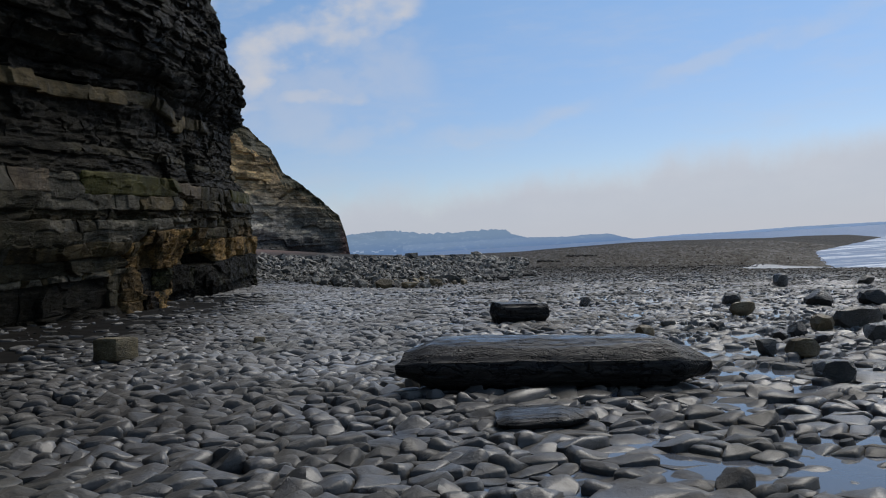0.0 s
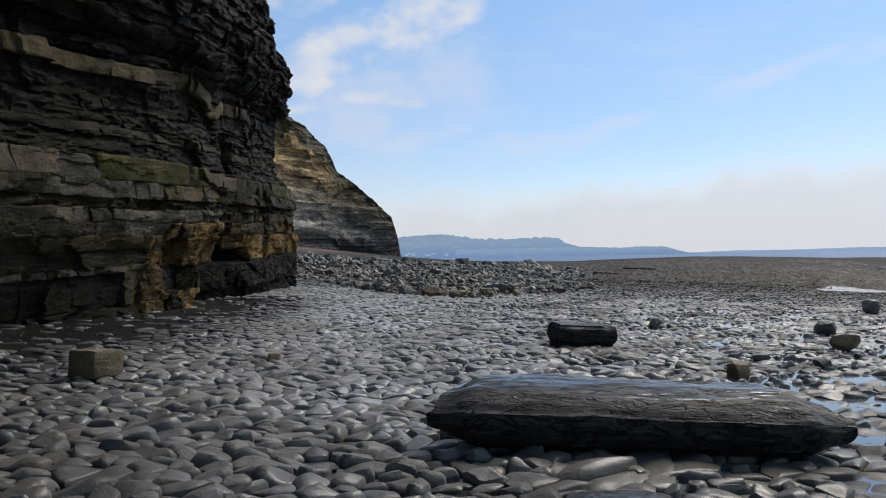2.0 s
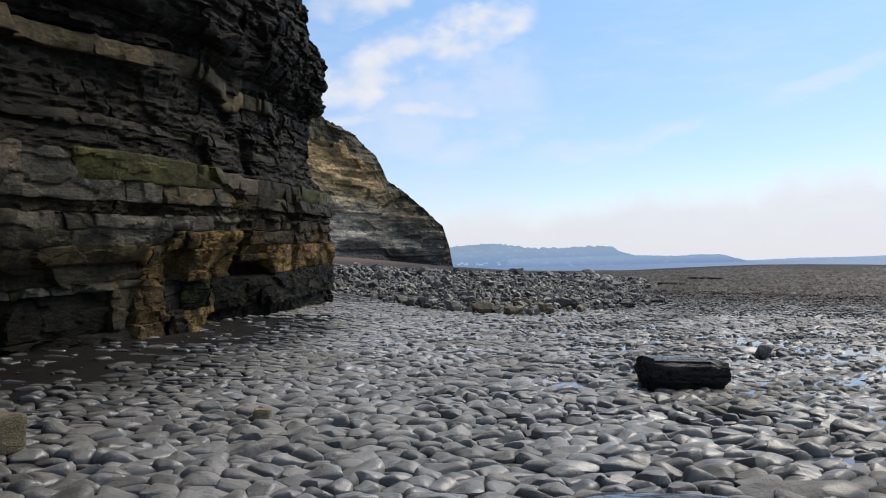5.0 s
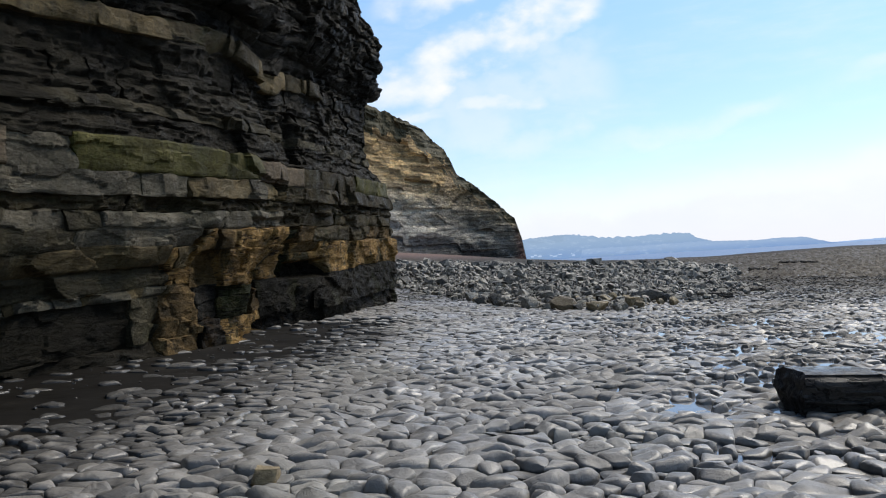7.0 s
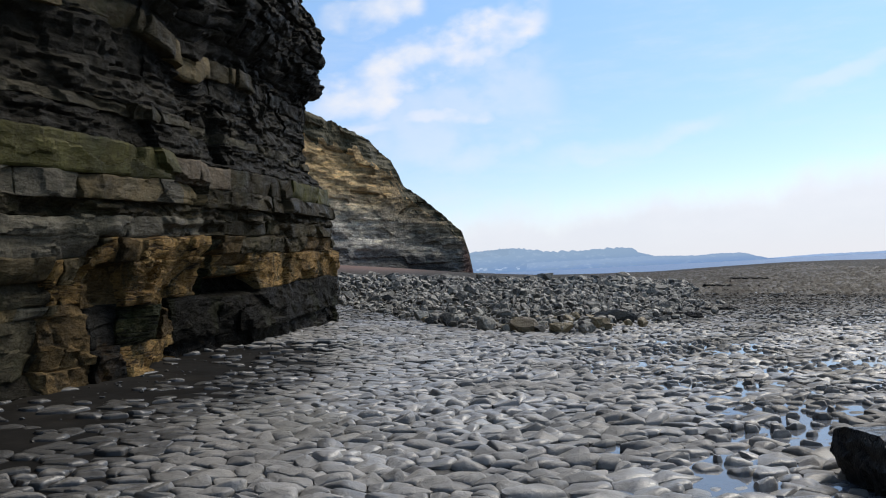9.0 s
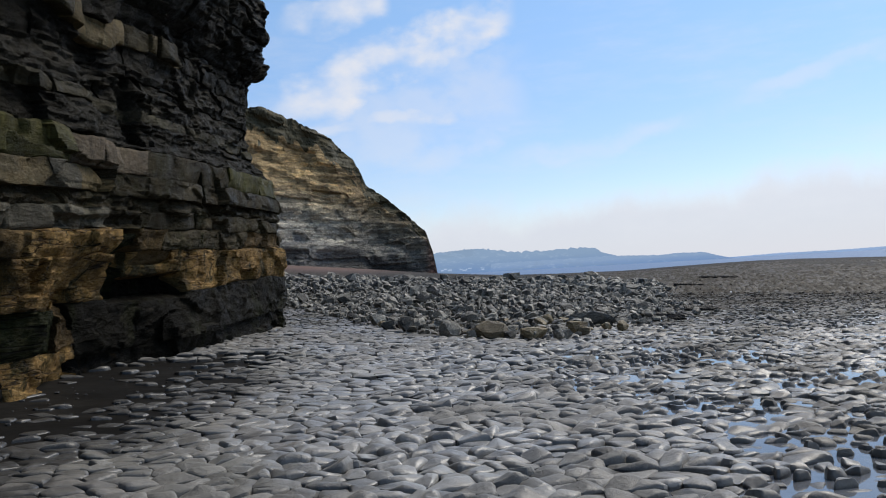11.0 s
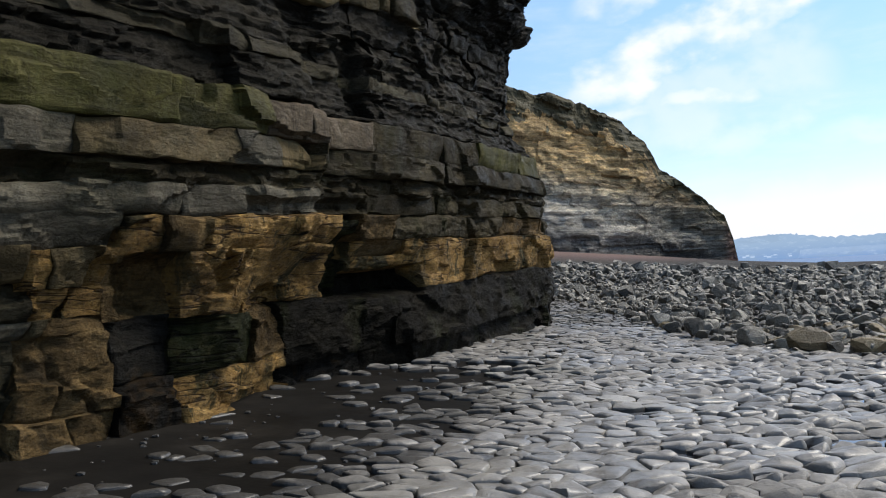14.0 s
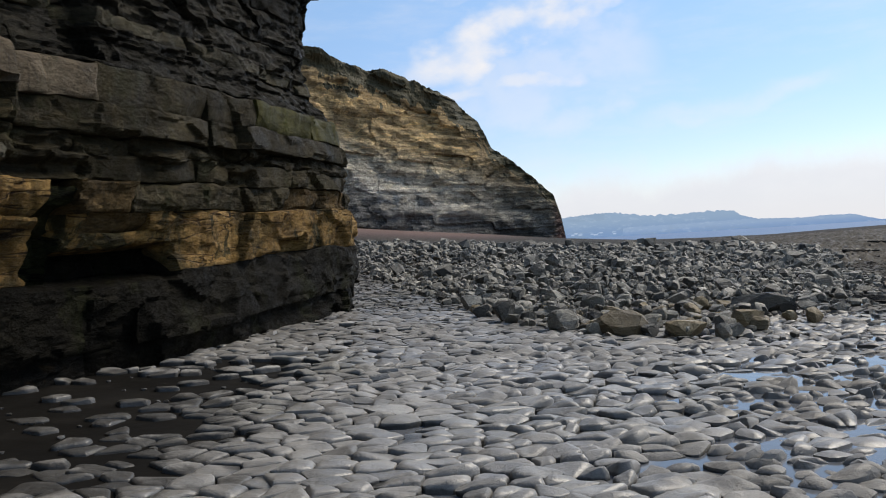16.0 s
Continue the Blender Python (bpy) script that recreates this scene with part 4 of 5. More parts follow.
def bed_blocks(y0, y1, z0, z1, kind, out, length, materials, seed, jut=0.02, slant=0.06, worn_edge=0.02, ragged=0.0):
    """a bed, cut by upright joints into blocks of uneven length; materials: one, or a choice"""
    rng = random.Random(seed)
    s, end = lerp_table(S_OF_Y, y0), lerp_table(S_OF_Y, y1)
    joint = (s, s)
    while joint[0] < end - 0.02:
        nxt = joint[0] + length * rng.choice((0.3, 0.5, 0.7, 1.0, 1.4, 2.0, 2.6)) * rng.uniform(0.85, 1.15)
        lean = rng.gauss(0, slant) * min(1.0, (z1 - z0) * 2.5)
        nxt = (nxt - lean / 2, nxt + lean / 2)
        if nxt[0] > end - 0.3 * length:
            nxt = (end, end)
        nxt = (max(nxt[0], joint[0] + 0.08), max(nxt[1], joint[1] + 0.08))
        rock_block(joint, nxt, z0 - rng.uniform(0, ragged), z1 + rng.uniform(-ragged, ragged), out + rng.gauss(0, jut), kind, rng.choice(materials), rng, worn_edge)
        joint = nxt


GB, BB = M_GREYBED, M_BLACKBED
# the buttress: dark slabs, a row of small blocks, a grey ledge over a hollow, a rusty edge
bed_blocks(14.0, 19.0, 0.30, 0.78, "foot", 0.0, 1.5, (M_DUSTY, GB, BB), 101, 0.03)
bed_blocks(19.0, 19.9, 0.30, 0.80, "ochre", 0.02, 0.9, (M_BROWN,), 102, 0.03)
bed_blocks(14.0, 19.1, 0.78, 1.42, "slab", 0.02, 1.2, (M_DUSTY, GB, BB), 103, 0.03)
bed_blocks(19.1, 19.9, 0.80, 1.42, "ochre", 0.03, 0.8, (M_BROWN,), 104, 0.03)
bed_blocks(14.0, 19.3, 1.42, 1.55, "slab", 0.03, 0.28, (M_DUSTY, M_TAN, M_DUSTY), 105, 0.012)
bed_blocks(19.3, 19.9, 1.42, 1.55, "ochre", 0.03, 0.5, (M_BROWN,), 106, 0.012)
bed_blocks(14.0, 19.2, 1.55, 1.86, "slab", 0.0, 2.6, (M_DUSTY, GB, BB), 106, 0.02)
bed_blocks(19.2, 19.9, 1.55, 1.80, "ochre", 0.04, 0.7, (M_OCHRE, M_BROWN), 107, 0.03)
bed_blocks(19.1, 19.9, 1.80, 2.12, "ochre", 0.1, 0.6, (M_OCHRE, M_TAN), 127, 0.03)
bed_blocks(14.0, 19.1, 1.86, 2.16, "slab", 0.07, 1.9, (M_TAN, M_DUSTY, M_DUSTY), 108, 0.025)
bed_blocks(14.0, 19.9, 2.12, 2.42, "slab", 0.03, 1.4, (M_DUSTY, M_DUSTY, GB), 109, 0.02)
# the foot beyond it: black plinth with rusty patches
bed_blocks(19.9, 20.55, 0.30, 0.95, "foot", 0.06, 0.6, (M_RUSTBED,), 110, 0.02)
bed_blocks(19.9, 20.55, 0.95, 1.48, "foot", 0.0, 0.6, (M_RUSTBED,), 110, 0.02)
bed_blocks(20.55, 22.5, 0.30, 0.92, "foot", 0.05, 0.8, (M_OCHRE, M_RUSTBED, M_RUSTBED), 111, 0.05)
bed_blocks(20.55, 22.5, 0.92, 1.44, "foot", 0.02, 1.0, (M_BROWN, M_RUSTBED, M_MOSS), 112, 0.05)
bed_blocks(22.5, 31.3, 0.30, 0.72, "foot", 0.02, 1.6, (M_FOOT, M_RUSTBED, M_FOOT), 113, 0.02, 0.1, 0.012)
bed_blocks(22.5, 31.3, 0.72, 1.43, "foot", 0.07, 3.2, (M_FOOT,), 115, 0.02, 0.15, 0.012)
# the ochre bed
bed_blocks(19.9, 20.55, 1.48, 2.05, "ochre", 0.02, 0.6, (M_BROWN,), 116)
bed_blocks(20.55, 23.2, 1.44, 2.05, "ochre", 0.07, 1.6, (M_OCHRE,), 117, 0.025, 0.12, 0.025)
bed_blocks(23.2, 23.5, 1.43, 2.3, "ochre", 0.0, 0.3, (M_MOSS,), 118)
bed_blocks(23.5, 25.0, 1.43, 1.68, "ochre", 0.0, 1.5, (M_FOOT,), 119)
bed_blocks(23.5, 25.0, 1.68, 1.86, "ochre", 0.12, 1.3, (M_OCHRE,), 120, 0.03)
bed_blocks(23.5, 25.0, 1.86, 2.06, "ochre", 0.06, 1.1, (M_OCHRE, M_BROWN), 121, 0.03)
bed_blocks(25.0, 31.3, 1.43, 2.04, "ochre", 0.14, 1.3, (M_OCHRE,), 122, 0.05, 0.15, 0.03)
bed_blocks(19.9, 23.2, 2.05, 2.36, "ochre", 0.05, 1.6, (M_OCHRE, M_OCHRE, M_BROWN), 123, 0.025)
bed_blocks(23.5, 31.3, 2.05, 2.36, "ochre", 0.02, 1.2, (M_BROWN, M_BROWN, M_UMBER), 124, 0.04)
# grey slabs under the green bed
bed_blocks(14.0, 19.4, 2.40, 2.62, "slab", 0.02, 1.7, (M_DUSTY, GB), 181, 0.03, 0.06, 0.02, 0.02)
bed_blocks(22.4, 31.4, 2.38, 2.62, "slab", 0.02, 1.7, (M_UMBER, M_UMBER, GB), 135, 0.03, 0.06, 0.02, 0.02)
bed_blocks(19.4, 22.4, 2.38, 2.62, "slab", 0.02, 1.7, (M_DUSTY, GB), 131, 0.03, 0.06, 0.02, 0.02)
bed_blocks(14.0, 22.4, 2.62, 2.82, "shale", 0.015, 1.5, (GB, M_UMBER), 132, 0.02)
bed_blocks(22.4, 31.4, 2.62, 2.82, "shale", 0.015, 1.5, (M_UMBER,), 137, 0.02)
bed_blocks(14.0, 19.4, 2.82, 3.13, "slab", 0.05, 0.9, (M_DUSTY, GB), 183, 0.012, 0.06, 0.012)
bed_blocks(22.4, 31.4, 2.82, 3.12, "slab", 0.05, 2.6, (M_UMBER, M_UMBER, M_GREEN), 136, 0.015, 0.06, 0.012)
bed_blocks(19.4, 22.4, 2.82, 3.12, "slab", 0.05, 1.8, (M_DUSTY, M_GREEN, M_TAN), 133, 0.015, 0.06, 0.012)
# the green limestone, with its pink stretch
bed_blocks(14.0, 17.4, 3.13, 3.56, "dressed", 0.06, 0.75, (M_DUSTY, M_PINK, M_DUSTY), 141, 0.012, 0.03, 0.014)
bed_blocks(17.4, 21.6, 3.13, 3.58, "dressed", 0.07, 2.1, (M_GREEN,), 142, 0.012, 0.03, 0.014)
bed_blocks(21.6, 23.75, 3.13, 3.48, "dressed", 0.06, 1.1, (M_PINK,), 143, 0.02, 0.04, 0.02)
bed_blocks(23.75, 31.4, 3.12, 3.50, "dressed", 0.04, 2.4, (M_GREEN, M_GREEN, M_UMBER), 144, 0.012, 0.03, 0.014)
# crumbling black shale up to the tan bed, a thin hard band in it
for k, (za, zc, kind, out, length, mats) in enumerate(((3.54, 3.98, "shale", 0.0, 2.2, (BB,)), (3.98, 4.14, "slab", 0.02, 0.9, (BB, GB, GB)), (4.14, 4.62, "shale", 0.02, 2.2, (BB,)), (4.62, 5.12, "shale", 0.03, 2.4, (BB,)))):
    bed_blocks(14.0, 31.4, za, zc, kind, out, length, mats, 151 + k, 0.016, 0.14, 0.008, 0.02)
bed_blocks(14.0, 25.6, 5.10, 5.42, "dressed", 0.11, 0.7, (M_TAN, M_TAN, M_TAN, M_UMBER), 161, 0.07, 0.08, 0.035, 0.06)
bed_blocks(25.6, 31.4, 5.12, 5.42, "slab", 0.06, 1.2, (BB, M_TAN, BB), 162, 0.03)
# the heavy beds that lean out above
for k, (za, zc) in enumerate(((5.42, 5.68), (5.68, 5.9), (5.9, 6.26), (6.26, 6.48), (6.48, 6.9), (6.9, 7.1), (7.1, 7.55), (7.55, 7.8), (7.8, 8.25), (8.25, 8.6), (8.6, 9.1), (9.1, 9.7))):
    bed_blocks(14.0, 31.5, za, zc, "heavy" if k % 2 == 0 else "shale", 0.06 * (k % 2 == 0), 1.8, (BB,), 171 + k, 0.04, 0.1, 0.025)


# ---------- the far headland ----------
def build_headland():
    # bearing, distance, height angle of the brow, height of the foot, as from the last stand
    eye = Vector((-0.1, 16.2, 1.5))
    brow = [(-34, 96, 16.5), (-24, 104, 15.2), (-17.2, 116, 13.3), (-15.9, 118, 12.4), (-14.5, 120, 11.8), (-12.65, 124, 11.5), (-10.8, 128, 10.5), (-8.66, 132, 9.4), (-7.06, 135, 7.9), (-6.24, 136, 6.2),
            (-4.1, 138, 4.55), (-2.34, 138, 2.95), (-1.9, 138, 1.5), (-1.67, 138, 0.1)]
    foot = [(-34, 7.5), (-15.1, 5.3), (-12.9, 4.7), (-7.3, 3.2), (-1.67, 1.75)]
    azs = np.concatenate([np.linspace(-34, -18, 40), np.linspace(-17.9, -1.67, 330)])
    nv = 90
    verts, nc = [], len(azs)
    for j in range(nv + 1):
        v = j / nv
        for a in azs:
            d, el = np.interp(a, [b[0] for b in brow], [b[1] for b in brow]), np.interp(a, [b[0] for b in brow], [b[2] for b in brow])
            el += 0.16 * fn(a * 1.6, 3.0, 1.0, 4) * min(1.0, (a + 1.67) * -0.6)
            el *= 1.03 + 0.02 * sstep(-a, 2, 5)
            zt, zf = eye.z + d * math.tan(radians(el)), np.interp(a, [b[0] for b in foot], [b[1] for b in foot]) - 0.4
            zt = max(zt, zf + 0.3)
            zz = zf + (zt - zf) * v
            # the foot stands forward of the brow; the top rolls over
            dd = d - (zt - zf) * (0.34 * (1 - v) ** 1.15) 
            bed = zz + a * 0.62 * v
            w = a * 2.25
            led = 0.7 * fn(w * 0.10, bed * 0.8, 4.0, 5) + 0.9 * fn(w * 0.3, zz * 0.33, 2.0, 5) + 0.5 * (noise.cell(Vector((w * 0.22 + 0.6 * fn(w * 0.2, zz * 0.3, 6.0, 2), math.floor(bed * 0.9) * 1.7, 2.0))) - 0.5)
            gully = 1.6 * fn(w * 0.09 + zz * 0.03, zz * 0.05, 12.0, 3)
            dd -= (led + gully * 0.5) * min(1.0, (zt - zf) / 6)
            verts.append((eye.x + dd * math.tan(radians(a)), eye.y + dd, zz))
    faces = [(j * nc + i, j * nc + i + 1, (j + 1) * nc + i + 1, (j + 1) * nc + i) for j in range(nv) for i in range(nc - 1)]
    # land behind the brow
    base = len(verts)
    for c, a in enumerate(azs):
        x, y, zz = verts[nv * nc + c]
        verts.append((x - 22, y + 45, max(zz - 1.0, 1.0) if a < -2.2 else zz))
    for c in range(nc):
        x, y, zz = verts[base + c]
        verts.append((x, y + 1, -2))
    faces += [(nv * nc + i, nv * nc + i + 1, base + i + 1, base + i) for i in range(nc - 1)]
    faces += [(base + i, base + i + 1, base + nc + i + 1, base + nc + i) for i in range(nc - 1)]
    faces.append(tuple([j * nc + nc - 1 for j in range(nv + 1)] + [base + nc - 1, base + 2 * nc - 1]))
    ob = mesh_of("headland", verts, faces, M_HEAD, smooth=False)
    ob.data.materials.append(M_TURF)
    front = nv * (nc - 1)
    for f in ob.data.polygons:
        if f.index >= front:
            f.material_index = 1
        else:
            j, i = divmod(f.index, nc - 1)
            if j / nv > 0.84 + 0.12 * fn(i * 0.05, j * 0.12, 1.0, 4):
                f.material_index = 1
    return tagged(ob, "distant headland of banded ochre and grey rock, turf on top", "headland", kind="structure")


build_headland()


# ---------- far shore across the bay ----------
def far_hills(name, dist, outline, material, label, rough):
    verts, faces = [], []
    azs = np.linspace(outline[0][0], outline[-1][0], 220)
    for a in azs:
        h = dist * math.tan(radians(np.interp(a, [o[0] for o in outline], [o[1] for o in outline]))) + 1.5
        h += rough * fn(a * 3.1, 1.0, dist, 5) + 0.5 * rough * fn(a * 14, 2.0, dist, 3)
        x, y = dist * math.tan(radians(a)), dist
        verts += [(x, y - 120, SEA - 1), (x, y, max(h, SEA)), (x, y + 200, SEA - 1)]
    for i in range(len(azs) - 1):
        b = i * 3
        faces += [(b, b + 3, b + 4, b + 1), (b + 1, b + 4, b + 5, b + 2)]
    ob = mesh_of(name, verts, faces, material, smooth=True)
    return tagged(ob, label, "hills", kind="structure")


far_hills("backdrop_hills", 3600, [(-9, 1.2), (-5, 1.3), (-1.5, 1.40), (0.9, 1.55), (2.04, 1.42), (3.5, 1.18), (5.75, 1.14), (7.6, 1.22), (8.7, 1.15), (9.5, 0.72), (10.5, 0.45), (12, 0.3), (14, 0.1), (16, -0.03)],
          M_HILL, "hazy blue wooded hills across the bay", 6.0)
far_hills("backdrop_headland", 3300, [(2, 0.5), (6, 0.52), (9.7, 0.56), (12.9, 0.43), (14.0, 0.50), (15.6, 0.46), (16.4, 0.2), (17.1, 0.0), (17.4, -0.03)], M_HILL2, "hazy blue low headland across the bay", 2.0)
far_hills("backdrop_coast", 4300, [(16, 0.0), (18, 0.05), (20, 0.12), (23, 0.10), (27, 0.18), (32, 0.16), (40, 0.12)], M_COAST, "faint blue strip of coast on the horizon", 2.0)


def house(x, y, z, w, d, h):
    """a small gabled house, far across the water"""
    v = [(-w, -d, 0), (w, -d, 0), (w, d, 0), (-w, d, 0), (-w, -d, h), (w, -d, h), (w, d, h), (-w, d, h), (-w, 0, h * 1.6), (w, 0, h * 1.6)]
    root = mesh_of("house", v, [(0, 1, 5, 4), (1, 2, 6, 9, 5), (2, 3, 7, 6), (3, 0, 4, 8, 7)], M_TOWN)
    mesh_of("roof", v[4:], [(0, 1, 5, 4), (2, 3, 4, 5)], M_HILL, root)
    root.matrix_world = pose(x, y, z)
    tagged(root, "tiny pale house in the haze across the bay", "house", "houses across the bay")


rng_h = random.Random(12)
for k in range(12):
    az, zz = rng_h.uniform(-1.3, 2.6), rng_h.uniform(9, 20)
    yy = 3480 + 120 * (zz + 4.3) / 93
    house(yy * math.tan(radians(az)), yy, zz - 3.5, rng_h.uniform(5, 9), 5, rng_h.uniform(6, 8))


# ---------- driftwood ----------
def timber(name, length, depth, height, material, seed, label, category="driftwood", taper=(0.12, 0.2), nl=240, rise=0.07, skew=0.1, calm=1.0):
    """A sodden baulk lying along x: flat split top, bellied sides, worn ends, cracks along the grain."""
    ring = 96
    verts, faces = [], []
    for i in range(nl + 1):
        u = i / nl
        k = min(1.0, (0.62 + 0.38 * sstep(u, 0, taper[0])) * (0.2 + 0.8 * sstep(1 - u, 0, taper[1])))
        up = min(1.0, (0.75 + 0.25 * sstep(u, 0, taper[0] * 0.7)) * (0.62 + 0.38 * sstep(1 - u, 0, taper[1])))
        for j in range(ring):
            a = 2 * math.pi * j / ring
            c, s = math.cos(a), math.sin(a)
            y = math.copysign(abs(c) ** 0.75, c) * depth / 2 * (0.45 + 0.55 * k)
            z = math.copysign(abs(s) ** (0.72 if s > 0 else 0.7), s) * height / 2
            z = height / 2 + z * (up if s > 0 else (0.55 + 0.45 * k) * (0.62 + 0.38 * sstep(u, 0, 0.09)))
            if s > 0:
                z += rise * c * sstep(s, 0, 0.5)
            if s < 0:
                y *= 1 - 0.25 * abs(s)
            x = (u - 0.5) * length * (1 - skew * (c + 1) / 2)
            g = fn(x * 1.1 + seed, c * 5, s * 5, 4)
            plate = (0.03 * abs(fn(x * 0.7 + seed, y * 6, 4.0, 3)) + 0.012 * fn(x * 1.2 + seed, y * 2.4, 8.0, 3) - 0.012) * sstep(s, 0.2, 0.45) * calm
            r = 0.026 * g + 0.012 * fn(x * 1.6, c * 14 + seed, s * 14, 3) - 0.010 * max(0.0, 0.2 - abs(fn(x * 0.9 + seed, c * 8, s * 8 + 3, 3))) * 5 - 0.008 * max(0.0, 0.16 - abs(fn(x * 1.3 + seed, c * 15, s * 15 + 9, 2))) * 6
            r *= calm * (1 - 0.7 * sstep(s, 0.15, 0.5))
            tip = abs(2 * u - 1) ** 10
            r *= 1 - 0.8 * tip
            end = 0.03 * fn(c * 1.5, s * 1.5, seed, 2) * tip
            verts.append((x + end, y + r * c, z + r * s + plate))
    for i in range(nl):
        for j in range(ring):
            b = i * ring
            faces.append((b + j, b + (j + 1) % ring, b + ring + (j + 1) % ring, b + ring + j))
    faces.append(tuple(range(ring - 1, -1, -1)))
    faces.append(tuple(nl * ring + j for j in range(ring)))
    ob = mesh_of(name, verts, faces, material, smooth=True, sharp=35)
    # turn the faces outward
    bm = bmesh.new()
    bm.from_mesh(ob.data)
    bmesh.ops.recalc_face_normals(bm, faces=bm.faces)
    bm.to_mesh(ob.data)
    bm.free()
    return tagged(ob, label, category)


def set_down(ob, x, y, rz=0.0, lift=0.0, rx=0.0, ry=0.0):
    ob.matrix_world = pose(x, y, plane(x, y) + lift, rx, ry + 3.0, rz)
    return ob


set_down(timber("driftwood_log", 3.14, 1.0, 0.5, M_WOOD, 3.0, "long black waterlogged driftwood baulk with cracked grain lying on stones", skew=0.25, rise=0.055, calm=0.7, taper=(0.12, 0.13)), 1.71, 8.66, -2, 0.02)


def stump(length, depth, height, material, label):
    """A short squared baulk end: flat wet top, undercut foot, one end sawn aslant, the other torn."""
    bm = bmesh.new()
    bmesh.ops.create_cube(bm, size=1.0)
    bmesh.ops.subdivide_edges(bm, edges=list(bm.edges), cuts=15, use_grid_fill=True)
    for v in bm.verts:
        x, y, z = v.co
        under = sstep(-z, 0.0, 0.5)
        x *= 1 - 0.16 * under
        y *= 1 - 0.3 * under - 0.1 * sstep(x, 0.2, 0.5)
        x += 0.07 * z * (x < 0) - 0.05 * sstep(x, 0.3, 0.5) * (z + 0.5)
        # worn corners, and a lobe torn from the far end
        edge = max(0.0, abs(y) + abs(z) - 0.78)
        y, z = y * (1 - 0.55 * edge), z * (1 - 0.55 * edge)
        z -= 0.12 * sstep(x, 0.2, 0.3) * (1 - sstep(x, 0.36, 0.44)) * (z > 0) + 0.14 * sstep(x, 0.4, 0.5) * (z > 0)
        n = Vector((fn(x * 2, y * 5, z * 5), fn(x * 1.5 + 4, y * 6, z * 6), fn(x * 1.5, y * 6 + 7, z * 6)))
        calm = 0.3 if z > 0.42 else 1.0
        v.co = Vector((x * length + 0.02 * n.x, y * depth + 0.035 * n.y * calm, (z + 0.5) * height + 0.03 * n.z * calm))
    ob = part("driftwood_log", bm, material, smooth=True)
    ob.data.set_sharp_from_angle(angle=radians(30))
    return tagged(ob, label, "driftwood")


set_down(stump(0.98, 0.6, 0.37, M_WETWOOD, "short black waterlogged driftwood stump on stones"), 2.57, 15.5, 10, 0.02)
set_down(timber("driftwood_slab", 0.72, 0.6, 0.14, M_WETWOOD, 29.0, "flat broken slab of black driftwood with wet top", taper=(0.25, 0.3), nl=50, rise=0.01, calm=0.3), 1.24, 6.82, -4, 0.02, ry=-3)


# ---------- boulders ----------
def chunk(rng, sx, sy, sz, cuts=9, round_=0.0, low=False):
    """verts and faces of one angular boulder, its base at z 0"""
    bm = bmesh.new()
    bmesh.ops.create_icosphere(bm, subdivisions=1 if low else 3 if round_ > 0.5 else 2, radius=1.0)
    planes = []
    for _ in range(cuts):
        n = Vector((rng.gauss(0, 1), rng.gauss(0, 1), rng.gauss(0, 1))).normalized()
        planes.append((n, rng.uniform(0.45, 0.78) + 0.14 * round_))
    planes += [(Vector((0, 0, 1)), rng.uniform(0.55, 0.75)), (Vector((0, 0, -1)), 0.6)]
    verts = []
    for v in bm.verts:
        p = v.co.copy()
        for n, d in planes:
            e = p.dot(n) - d
            if e > 0:
                p -= n * e
        p *= 1 + 0.015 * rng.uniform(-1, 1)
        verts.append((p.x * sx * 0.62, p.y * sy * 0.62, (p.z + 0.6) * sz * 0.8))
    faces = [tuple(v.index for v in f.verts) for f in bm.faces]
    bm.free()
    return verts, faces


def boulder(name, x, y, sx, sy, sz, rz, material, seed, label, group="", round_=0.0, sink=0.03):
    rng = random.Random(seed)
    v, f = chunk(rng, sx, sy, sz, 9, round_)
    ob = mesh_of(name, v, f, material, smooth=True, sharp=14 + 40 * round_)
    ob.matrix_world = pose(x, y, plane(x, y) + 0.05 - sink, rng.uniform(-5, 5), rng.uniform(-5, 5) + 3, rz)
    return tagged(ob, label, "rock", group)


def squared_block(x, y, sx, sy, sz, rz, material):
    bm = bmesh.new()
    bmesh.ops.create_cube(bm, size=1.0)
    for v in bm.verts:
        v.co = Vector((v.co.x * sx * (0.94 if v.co.z > 0 else 1), v.co.y * sy, (v.co.z + 0.5) * sz))
    bmesh.ops.bevel(bm, geom=list(bm.edges), offset=0.035, segments=2, affect="EDGES", profile=0.5)
    bmesh.ops.subdivide_edges(bm, edges=list(bm.edges), cuts=2, use_grid_fill=True)
    for v in bm.verts:
        v.co += Vector((fn(v.co.x * 6, v.co.y * 6, v.co.z * 6), fn(v.co.y * 6, v.co.z * 6, v.co.x * 6 + 4), fn(v.co.z * 6, v.co.x * 6, 9))) * 0.014
    ob = part("stone_block", bm, material, smooth=True)
    ob.data.set_sharp_from_angle(angle=radians(35))
    set_down(ob, x, y, rz, 0.03)
    return tagged(ob, "squared tan sandstone block standing on dark stones", "stone block")


squared_block(-3.3, 11.15, 0.4, 0.4, 0.285, 62, M_BLOCK)
boulder("cobble", -1.72, 12.66, 0.2, 0.18, 0.11, 10, M_TANBOULDER, 77, "small pale yellow cobble among grey stones", round_=0.9, sink=0.02)

